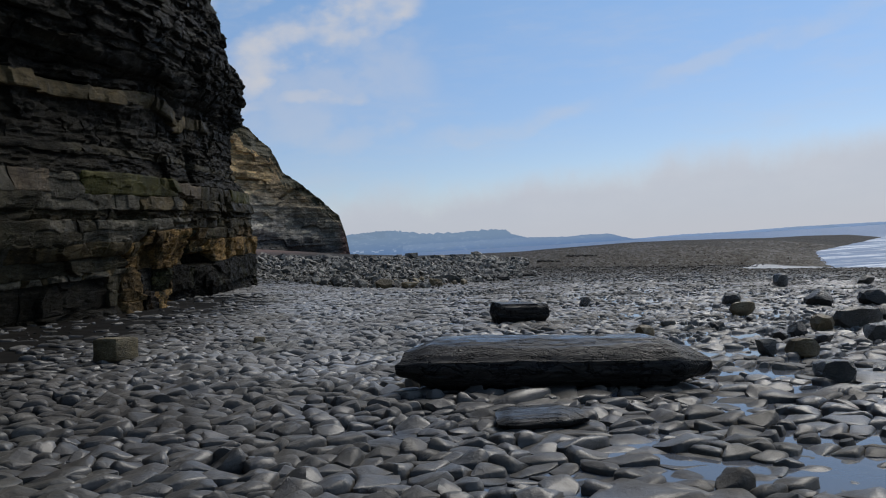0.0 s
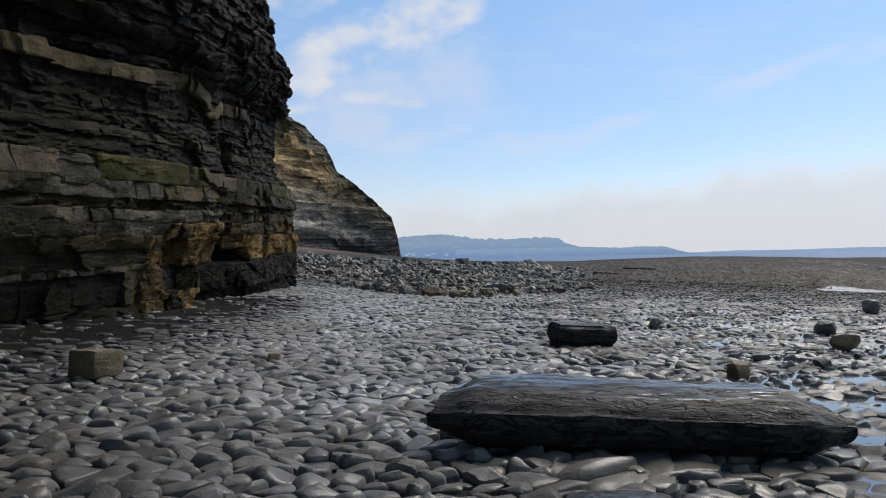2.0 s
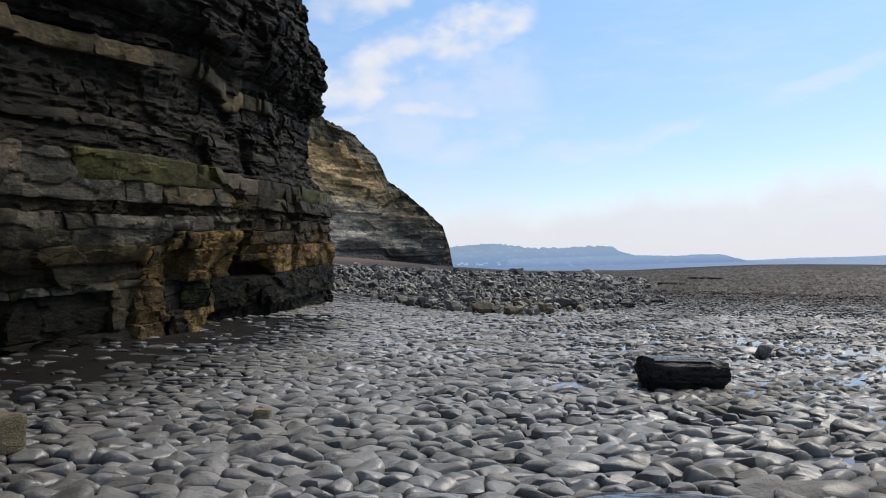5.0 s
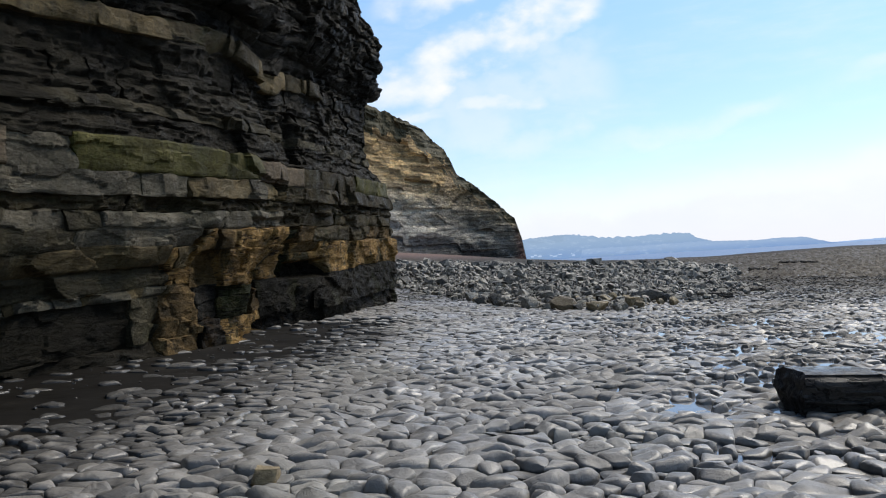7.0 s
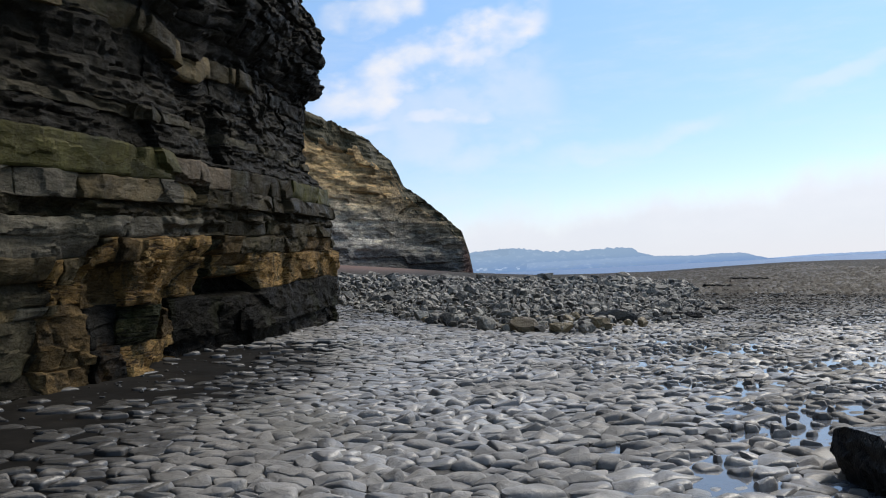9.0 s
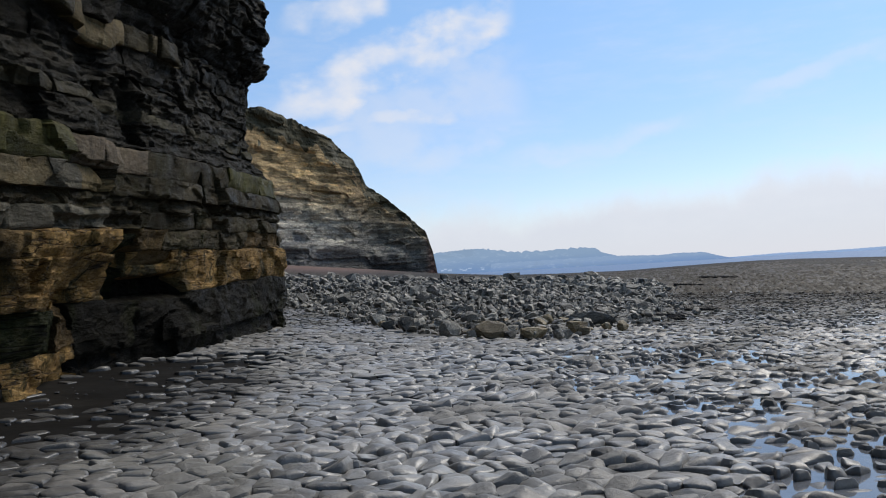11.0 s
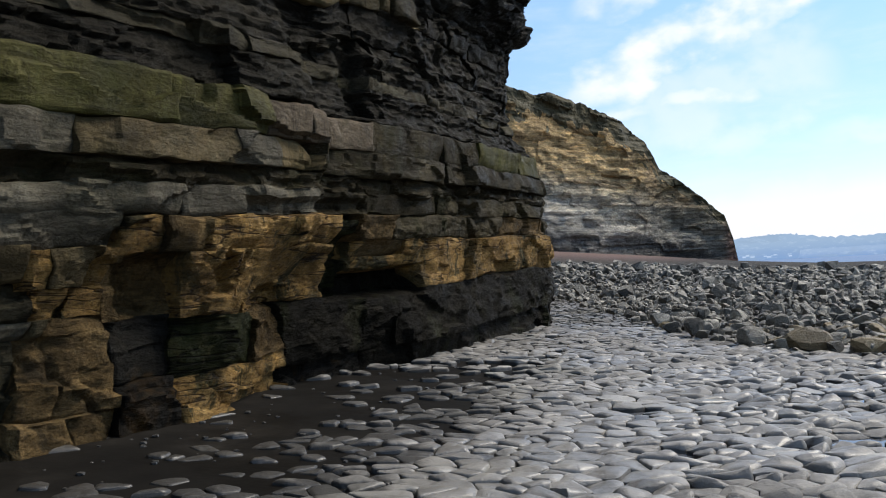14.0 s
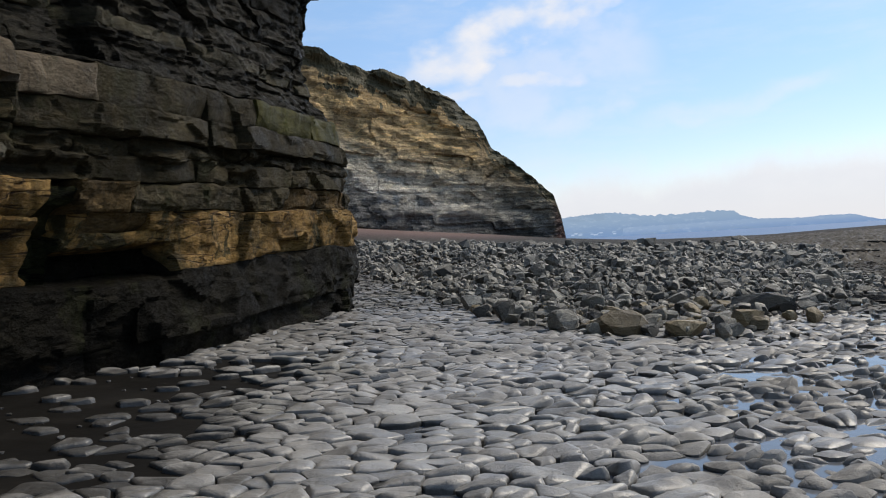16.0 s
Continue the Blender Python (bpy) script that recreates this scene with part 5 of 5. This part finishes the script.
# x, y, width, depth, height, tan
for i, (x, y, sx, sy, sz, tan) in enumerate(((4.68, 19.5, 0.32, 0.3, 0.26, 0), (3.98, 12.85, 0.36, 0.3, 0.26, 1), (12.6, 26.6, 0.62, 0.5, 0.52, 0), (8.06, 19.5, 0.45, 0.4, 0.36, 0),
                                             (7.1, 16.6, 0.5, 0.4, 0.36, 1), (5.62, 14.2, 0.32, 0.26, 0.18, 0), (9.8, 18.9, 0.78, 0.5, 0.42, 0), (16.0, 27.7, 0.6, 0.5, 0.34, 0),
                                             (8.0, 14.1, 0.95, 0.6, 0.42, 0), (7.2, 13.75, 0.42, 0.36, 0.34, 1), (4.68, 8.75, 0.5, 0.36, 0.3, 0), (5.3, 10.65, 0.42, 0.34, 0.32, 1),
                                             (5.0, 11.0, 0.34, 0.3, 0.28, 0), (5.85, 12.4, 0.36, 0.26, 0.22, 0), (7.3, 12.3, 0.6, 0.45, 0.34, 0), (11.2, 19.0, 0.7, 0.5, 0.42, 0),
                                             (12.2, 18.9, 0.9, 0.6, 0.5, 0), (10.2, 16.4, 0.6, 0.4, 0.36, 0), (9.2, 15.4, 0.5, 0.4, 0.3, 0), (6.4, 13.0, 0.4, 0.34, 0.26, 0), (5.4, 9.1, 0.5, 0.26, 0.16, 0),
                                             (6.3, 12.0, 0.3, 0.26, 0.2, 0), (10.9, 17.6, 0.5, 0.4, 0.3, 1), (4.9, 14.6, 0.3, 0.24, 0.16, 0), (6.7, 15.3, 0.26, 0.2, 0.16, 0), (8.8, 13.0, 0.5, 0.4, 0.36, 1))):
    boulder("boulder", x * 0.988, 1.2 + (y - 1.2) * 0.97, sx * 0.86, sy * 0.84, sz * 0.84, i * 47, M_TANBOULDER if tan else M_DARKROCK, 200 + i,
            "tan sandstone boulder on wet stones" if tan else "dark wet boulder on the limestone shore", "scattered boulders on the shore", 0.3)

# the boulder tongue below the headland: outline of its seaward side
EDGE = [(27.3, -0.2, 1.2), (28.2, -1.1, 1.9), (30, -1.9, 2.5), (31.8, -2.8, 3.8), (34, -3.8, 4.8), (36.3, -4.8, 5.6), (40, -6.2, 6.6), (48, -9.5, 8.4), (58, -14, 10.4), (70, -20, 11.5), (84, -26, 11)]


def heap(x, y):
    """how much the boulders bank up"""
    lo, hi = lerp_table([(e[0], e[1]) for e in EDGE], y), lerp_table([(e[0], e[2]) for e in EDGE], y)
    d = min(x - lo, hi - x, y - 27.0)
    return 0.17 * sstep(d, 0, 4)


def build_rubble():
    rng = random.Random(8)
    shapes = [chunk(rng, rng.uniform(0.8, 1.3), rng.uniform(0.7, 1.1), rng.uniform(0.5, 0.85), 15) for _ in range(16)]
    plain = [chunk(rng, rng.uniform(0.8, 1.3), rng.uniform(0.7, 1.1), rng.uniform(0.5, 0.85), 6, low=True) for _ in range(16)]
    protos = {}
    for k, (v, f) in enumerate(shapes):
        for key, m in (("g", M_BOULDER), ("t", M_TANBOULDER)):
            me = bpy.data.meshes.new("boulder")
            me.from_pydata(v, [], f)
            me.materials.append(m)
            me.polygons.foreach_set("use_smooth", [True] * len(f))
            me.set_sharp_from_angle(angle=radians(13))
            protos[k, key] = me
    spots = []
    y = 27.2
    while y < 64:
        lo, hi = lerp_table([(e[0], e[1]) for e in EDGE], y), lerp_table([(e[0], e[2]) for e in EDGE], y)
        step = 0.215 if y < 42 else 0.36
        x = lo + rng.uniform(0, step)
        while x < hi:
            spots.append((x + rng.uniform(-0.16, 0.16), y + rng.uniform(-0.16, 0.16)))
            x += step * rng.uniform(0.75, 1.3)
        y += step * 0.86
    for _ in range(70):                       # strays round the edge
        yy = rng.uniform(27, 40)
        hi = lerp_table([(e[0], e[2]) for e in EDGE], yy)
        spots.append((hi + abs(rng.gauss(0, 0.5)), yy + rng.uniform(-0.3, 0.3)))
    spots.sort(key=lambda p: p[1])
    verts, faces = [], []
    for i, (x, y) in enumerate(spots):
        k = rng.randrange(len(shapes))
        s = min(0.5, max(0.1, rng.lognormvariate(-1.84, 0.36))) * (1.05 if y < 31 else 1.0) * (1 + 0.6 * sstep(y, 42, 60))
        z = plane(x, y) * 1.0 + heap(x, y) * rng.uniform(0.3, 1.0)
        if y > 42:
            z = ground(x, y) + heap(x, y) * rng.uniform(0.3, 1.0)
        m = Matrix.Translation((x, y, z + 0.02)) @ Euler((rng.uniform(-0.5, 0.5), rng.uniform(-0.5, 0.5), rng.uniform(0, 6.3))).to_matrix().to_4x4() @ Matrix.Scale(s, 4)
        if i < 300:
            tone = "t" if rng.random() < 0.16 else "g"
            ob = new("boulder", protos[k, tone])
            ob.matrix_world = m
            tagged(ob, "tan angular boulder lying in a tumbled heap" if tone == "t" else "grey angular boulder lying in a tumbled heap", "boulder", "boulders of the heap")
        else:
            v, f = shapes[k] if y < 38 else plain[k]
            b = len(verts)
            verts += [tuple(m @ Vector(p)) for p in v]
            faces += [tuple(b + q for q in t) for t in f]
    ob = mesh_of("boulder_heap", verts, faces, M_BOULDERS, smooth=True, sharp=13)
    tagged(ob, "tongue of tumbled grey boulders on the platform", "boulders", kind="stuff")


build_rubble()
for x, y, sx, sy, sz, rz, m, lab in ((0.25, 27.35, 0.95, 0.6, 0.5, 8, M_TANBOULDER, "large ochre-faced block at the front of the boulders"), (1.05, 27.15, 0.72, 0.5, 0.36, -6, M_TANBOULDER, "tan sandstone block at the front of the boulders"),
                                     (-0.45, 27.75, 0.6, 0.5, 0.5, 30, M_BOULDER, "grey angular boulder at the front of the boulders"), (1.95, 28.1, 0.62, 0.5, 0.46, 20, M_TANBOULDER, "tan and grey boulder at the edge of the heap"),
                                     (2.5, 30.2, 1.3, 0.6, 0.5, -25, M_DARKROCK, "long dark slab tilted among the boulders"), (-1.3, 28.6, 0.55, 0.5, 0.5, 60, M_BOULDER, "grey angular boulder at the front of the boulders"),
                                     (1.0, 26.95, 0.3, 0.16, 0.09, 0, M_BOULDER, "small pale flat stone on the platform"), (1.6, 27.7, 0.5, 0.4, 0.36, 70, M_BOULDER, "grey angular boulder at the front of the boulders")):
    boulder("boulder", x, y, sx * 0.64, sy * 0.64, sz * 0.62, rz, m, int(x * 100) + 900, lab, "large boulders at the edge of the heap")

# driftwood stranded far along the shore
for i, (x, y, ln, th) in enumerate(((6.2, 35.2, 0.9, 0.1), (11.6, 57, 1.6, 0.14), (17.0, 70, 2.6, 0.16), (4.6, 31.8, 0.7, 0.07))):
    ob = timber("driftwood_branch", ln, th * 1.6, th, M_WOOD, 50.0 + i, "dark driftwood branch stranded on the shore", nl=24)
    ob.matrix_world = pose(x, y, ground(x, y) + 0.06, 0, 3, 12 - 9 * i)


# ---------- the limestone platform, stone by stone ----------
def clip(poly, px, py, nx, ny):
    """keep the side of the line through (px, py) away from the normal (nx, ny)"""
    out = []
    m = len(poly)
    ds = [(x - px) * nx + (y - py) * ny for x, y in poly]
    for i in range(m):
        a, b = poly[i], poly[(i + 1) % m]
        da, db = ds[i], ds[(i + 1) % m]
        if da <= 0:
            out.append(a)
        if (da < 0 < db) or (db < 0 < da):
            t = da / (da - db)
            out.append((a[0] + (b[0] - a[0]) * t, a[1] + (b[1] - a[1]) * t))
    return out


def runnels(x, y):
    """where water drains between the stones: wandering lines, aslant to the shore"""
    u, v = 0.82 * x + 0.57 * y, -0.57 * x + 0.82 * y
    line = abs(fn(u * 0.3, v * 0.75, 23.0, 3))
    return (1 - sstep(line, 0.05, 0.16)) * sstep(x, -1.4, 0.4) * (1 - sstep(y, 32, 42))


# holes where the bed is broken out: x, y, radius
HOLES = [(-1.36, 22.05, 0.15), (0.42, 23.4, 0.2), (1.33, 24.6, 0.22), (0.4, 21.5, 0.12), (-0.9, 20.6, 0.14)]


def stone_mesh(poly, cx, cy, rng, fine, drown=0.0):
    """a worn stone from its outline: undercut foot, rounded shoulder, bowed and tilted top"""
    flat = (1 - sstep(cx + 0.5 * fn(cx * 0.3, cy * 0.3, 5.0, 2), -3.2 + 1.5 * sstep(cy, 15, 22), -1.0 + 0.9 * sstep(cy, 15, 22))) * sstep(cy, 10.5, 17)
    flat *= 0.7 - 0.3 * sstep(cy, 20, 26) - 0.25 * rng.random()
    size = max(math.dist(p, (cx, cy)) for p in poly)
    runnel = runnels(cx, cy)
    gap = (rng.uniform(0.95, 1.04) + 0.02 * sstep(cy, 8, 13) - 0.03 * flat) * (1 - 0.24 * rng.random() * drown) * (1 - (0.2 + 0.24 * sstep(cx, 0.6, 2.0)) * runnel)
    high = (0.094 - 0.022 * sstep(cy, 10, 19) + (0.022 - 0.006 * sstep(cy, 12, 20)) * rng.gauss(0, 1)) * (1 - flat) + (0.045 + 0.012 * rng.gauss(0, 1)) * flat
    high *= 1 - drown * rng.uniform(0.2, 0.7)
    if cx > -0.6 and rng.random() < 0.3 * runnel:
        high *= 0.25
    for px, py, pr in POOLS:
        if (px - cx) ** 2 + (py - cy) ** 2 < (1.0 if py < 11 else 0.42) * pr * pr:
            high *= 0.25
    high = max(0.008, high)
    # round the corners
    pts = []
    m = len(poly)
    for i in range(m):
        a, b, c = Vector(poly[i - 1]), Vector(poly[i]), Vector(poly[(i + 1) % m])
        if fine:
            r_ = 0.23 - 0.1 * flat
            pts += [b.lerp(a, r_), b * (1 - r_ * 0.5) + (a + c) * r_ * 0.25, b.lerp(c, r_)]
        elif cy < 30 and cy > 3:
            pts += [b.lerp(a, 0.2), b.lerp(c, 0.2)]
        else:
            pts.append(b)
    c0 = Vector((cx, cy))
    dome = 1 - 0.85 * flat
    planes_ = []
    for _ in range(4):
        t = rng.uniform(0, 2 * math.pi)
        planes_.append((math.cos(t), math.sin(t), rng.uniform(0.2, 0.75) * dome + 0.05, rng.uniform(0.68, 0.97)))
    tx, ty = (rng.gauss(0, 0.17) + 0.04) * (1 - 0.75 * max(flat, drown)), (rng.gauss(0, 0.12) + 0.02) * (1 - 0.75 * max(flat, drown))
    rings = (1.0, 0.975, 0.9, 0.72, 0.4) if fine else (1.0, 0.95, 0.6) if 3 < cy < 30 else (1.0, 0.72)
    verts, faces = [], []
    n = len(pts)
    seed = rng.uniform(0, 50)
    base = (plane(cx, cy) if cy < 42 else ground(cx, cy)) - 0.012 * drown
    sill = (0.38 + 0.09 * flat - 0.2 * runnel) * (1 - 0.6 * drown)

    def top_at(q, k):
        dx, dy = q.x - cx, q.y - cy
        h = sill + (1.08 - sill) * (1 - k ** (2.8 + 2.0 * flat))
        for fx, fy, sl, lim in planes_:
            h = min(h, lim + sl * (dx * fx + dy * fy) / size)
        h = max(h, 0.0)
        w = (0.006 + 0.01 * dome) * noise.noise(Vector((q.x * 6 + seed, q.y * 6, 0))) if fine else 0
        return base - 0.05314 * dx + 0.0148 * dy + h * high + (tx * dx + ty * dy) * (1 - k * k * 0.6) + w

    for r, k in enumerate(rings):
        for p in pts:
            q = c0 + (p - c0) * gap * k
            if fine and r:
                e = 0.03 * noise.noise(Vector((q.x * 6 + seed, q.y * 6, 3.0))) * k
                q = q + (q - c0).normalized() * e
            verts.append((q.x, q.y, top_at(q, k) if r else base - 0.05314 * (q.x - cx) + 0.0148 * (q.y - cy) - 0.05))
    verts.append((cx, cy, top_at(c0, 0.0)))
    for r in range(len(rings) - 1):
        a, b = r * n, (r + 1) * n
        faces += [(a + i, a + (i + 1) % n, b + (i + 1) % n, b + i) for i in range(n)]
    a, top = (len(rings) - 1) * n, len(verts) - 1
    faces += [(a + i, a + (i + 1) % n, top) for i in range(n)]
    return verts, faces


def build_platform():
    rng = random.Random(4)
    root = new("pavement")
    root.location = (0, 10, plane(0, 10))
    inv = root.matrix_basis.inverted()
    tagged(root, "natural pavement of rounded grey limestone stones, wet", "limestone pavement", kind="structure")
    cells = {}
    x0, x1, y0, y1, a = -8.6, 27.0, -4.0, 48.0, 0.17
    # the joints run askew to the shore: seeds in a slanting, stretched lattice
    e1, e2 = Vector((math.cos(radians(38)), math.sin(radians(38)))) * 1.14, Vector((math.cos(radians(142)), math.sin(radians(142)))) * 0.92
    grain = Matrix(((e1.x, e2.x), (e1.y, e2.y)))
    back = grain.inverted()
    corners = [back @ Vector(q) for q in ((x0, y0), (x1, y0), (x1, y1), (x0, y1))]
    i0, i1 = int(min(q.x for q in corners) / a), int(max(q.x for q in corners) / a)
    j0, j1 = int(min(q.y for q in corners) / a), int(max(q.y for q in corners) / a)
    for j in range(j0, j1):
        for i in range(i0, i1):
            q = Vector(((i + 0.35 * math.sin(j * 2.3) + rng.uniform(-0.42, 0.42)) * a, (j + rng.uniform(-0.4, 0.4)) * a))
            w = grain @ q
            if x0 - 1 < w.x < x1 + 1 and y0 - 1 < w.y < y1 + 1:
                cells[i, j] = (q.x, q.y)
    # some stones are larger: a few seeds are taken away
    for key in list(cells):
        wx, wy = grain @ Vector(cells[key])
        if rng.random() < 0.1 + 0.3 * sstep(wx, 0.3, 2.0) * (1 - sstep(wy, 10, 14)) + 0.22 * sstep(fn(cells[key][0] * 1.6, cells[key][1] * 1.6, 4.0, 2), -0.3, 0.4):
            del cells[key]
    near, far_v, far_f, count = [], [], [], 0
    picked = 0
    for (i, j), (ux, uy) in cells.items():
        cx, cy = grain @ Vector((ux, uy))
        if not (x0 < cx < x1 and y0 < cy < y1):
            continue
        if cx > 5.0 + 0.56 * cy:
            continue
        cliffx = lerp_table([(p[1], p[0]) for p in LOW[:22]], cy) if cy < 31.4 else -4.3 - (cy - 31.4) * 0.6
        if cx < cliffx - 0.5:
            continue
        if cy > 31 and heap(cx, cy) > 0.15:
            continue
        bare = cx - max(cliffx, -5.7) + 0.5 * fn(cx * 0.6, cy * 0.6, 17.0, 3)
        if cy < 29 and rng.random() < (1 - sstep(bare, 0.3 + 0.5 * sstep(cy, 12, 15), 2.1 + 0.8 * sstep(cy, 12, 15))) * 0.86 * (1 - 0.9 * sstep(cy, 23.4, 26)):
            continue                                  # drowned in silt along the cliff's foot
        if any((hx - cx) ** 2 + (hy - cy) ** 2 < hr * hr for hx, hy, hr in HOLES):
            continue
        poly = [(ux - 0.5, uy - 0.5), (ux + 0.5, uy - 0.5), (ux + 0.5, uy + 0.5), (ux - 0.5, uy + 0.5)]
        for dj in (-2, -1, 0, 1, 2):
            for di in (-2, -1, 0, 1, 2):
                o = cells.get((i + di, j + dj))
                if o is None or (di == 0 and dj == 0):
                    continue
                poly = clip(poly, (ux + o[0]) / 2, (uy + o[1]) / 2, o[0] - ux, o[1] - uy)
        if len(poly) < 3:
            continue
        poly = [tuple(grain @ Vector(q)) for q in poly]
        gx, gy = sum(p[0] for p in poly) / len(poly), sum(p[1] for p in poly) / len(poly)
        drown = (1 - sstep(bare, 1.5, 3.6)) * (1 - sstep(cy, 21.5, 25)) if cy < 25 else 0.0
        v, f = stone_mesh(poly, gx, gy, rng, (cy < 21 and gx < 7) or (cy < 26 and gx < 0.5), drown)
        if picked < 300 and -2.2 < gx < 1.6 and 5.0 < gy < 16.5:
            picked += 1
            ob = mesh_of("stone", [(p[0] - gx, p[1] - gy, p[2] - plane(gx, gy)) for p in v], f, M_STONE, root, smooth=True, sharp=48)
            ob.matrix_parent_inverse = inv
            ob.matrix_basis = Matrix.Translation((gx, gy, plane(gx, gy)))
        else:
            b = len(far_v)
            far_v += v
            far_f += [tuple(b + q for q in t) for t in f]
    # farther along the shore: low stones, too many to count
    y = 47.0
    while y < 118:
        step = 0.36 + 0.006 * (y - 47)
        x = lerp_table([(e[0], e[2]) for e in EDGE], y) - 0.5
        while x < 0.5 * y + 6:
            px, py = x + rng.uniform(-0.25, 0.25), y + rng.uniform(-0.25, 0.25)
            r, h = step * rng.uniform(0.45, 0.85), rng.uniform(0.03, 0.15)
            z, b = ground(px, py), len(far_v)
            far_v += [(px + r * math.cos(t + 0.3 * rng.random()), py + r * math.sin(t + 0.3 * rng.random()), z - 0.02) for t in (0, 1.05, 2.1, 3.14, 4.19, 5.24)]
            far_v.append((px + rng.uniform(-0.1, 0.1), py + rng.uniform(-0.1, 0.1), z + h))
            far_f += [(b + q, b + (q + 1) % 6, b + 6) for q in range(6)]
            x += step * rng.uniform(0.8, 1.3)
        y += step * 0.9
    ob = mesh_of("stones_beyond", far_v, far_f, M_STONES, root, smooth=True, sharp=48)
    ob.matrix_parent_inverse = inv
    tagged(ob, "rounded grey limestone stones", kind="stuff")


build_platform()


# ---------- chips and pebbles washed up on the silt ----------
def build_pebbles():
    rng = random.Random(31)
    shapes = [chunk(rng, 1.2, 0.9, 0.5, 6, low=True) for _ in range(8)]
    verts, faces = [], []
    for _ in range(220):
        y = rng.uniform(14, 29)
        x = lerp_table([(p[1], p[0]) for p in LOW[:22]], y) + abs(rng.gauss(0, 1.1)) + 0.15
        s = rng.uniform(0.015, 0.06)
        v, f = rng.choice(shapes)
        m = Matrix.Translation((x, y, sheet(x, y) - 0.004)) @ Matrix.Rotation(rng.uniform(0, 6.3), 4, "Z") @ Matrix.Scale(s, 4)
        b = len(verts)
        verts += [tuple(m @ Vector(q)) for q in v]
        faces += [tuple(b + q for q in t) for t in f]
    ob = mesh_of("pebbles", verts, faces, M_STONES, smooth=True, sharp=20)
    tagged(ob, "small pale pebbles and chips on dark silt", "pebbles", kind="stuff")


build_pebbles()
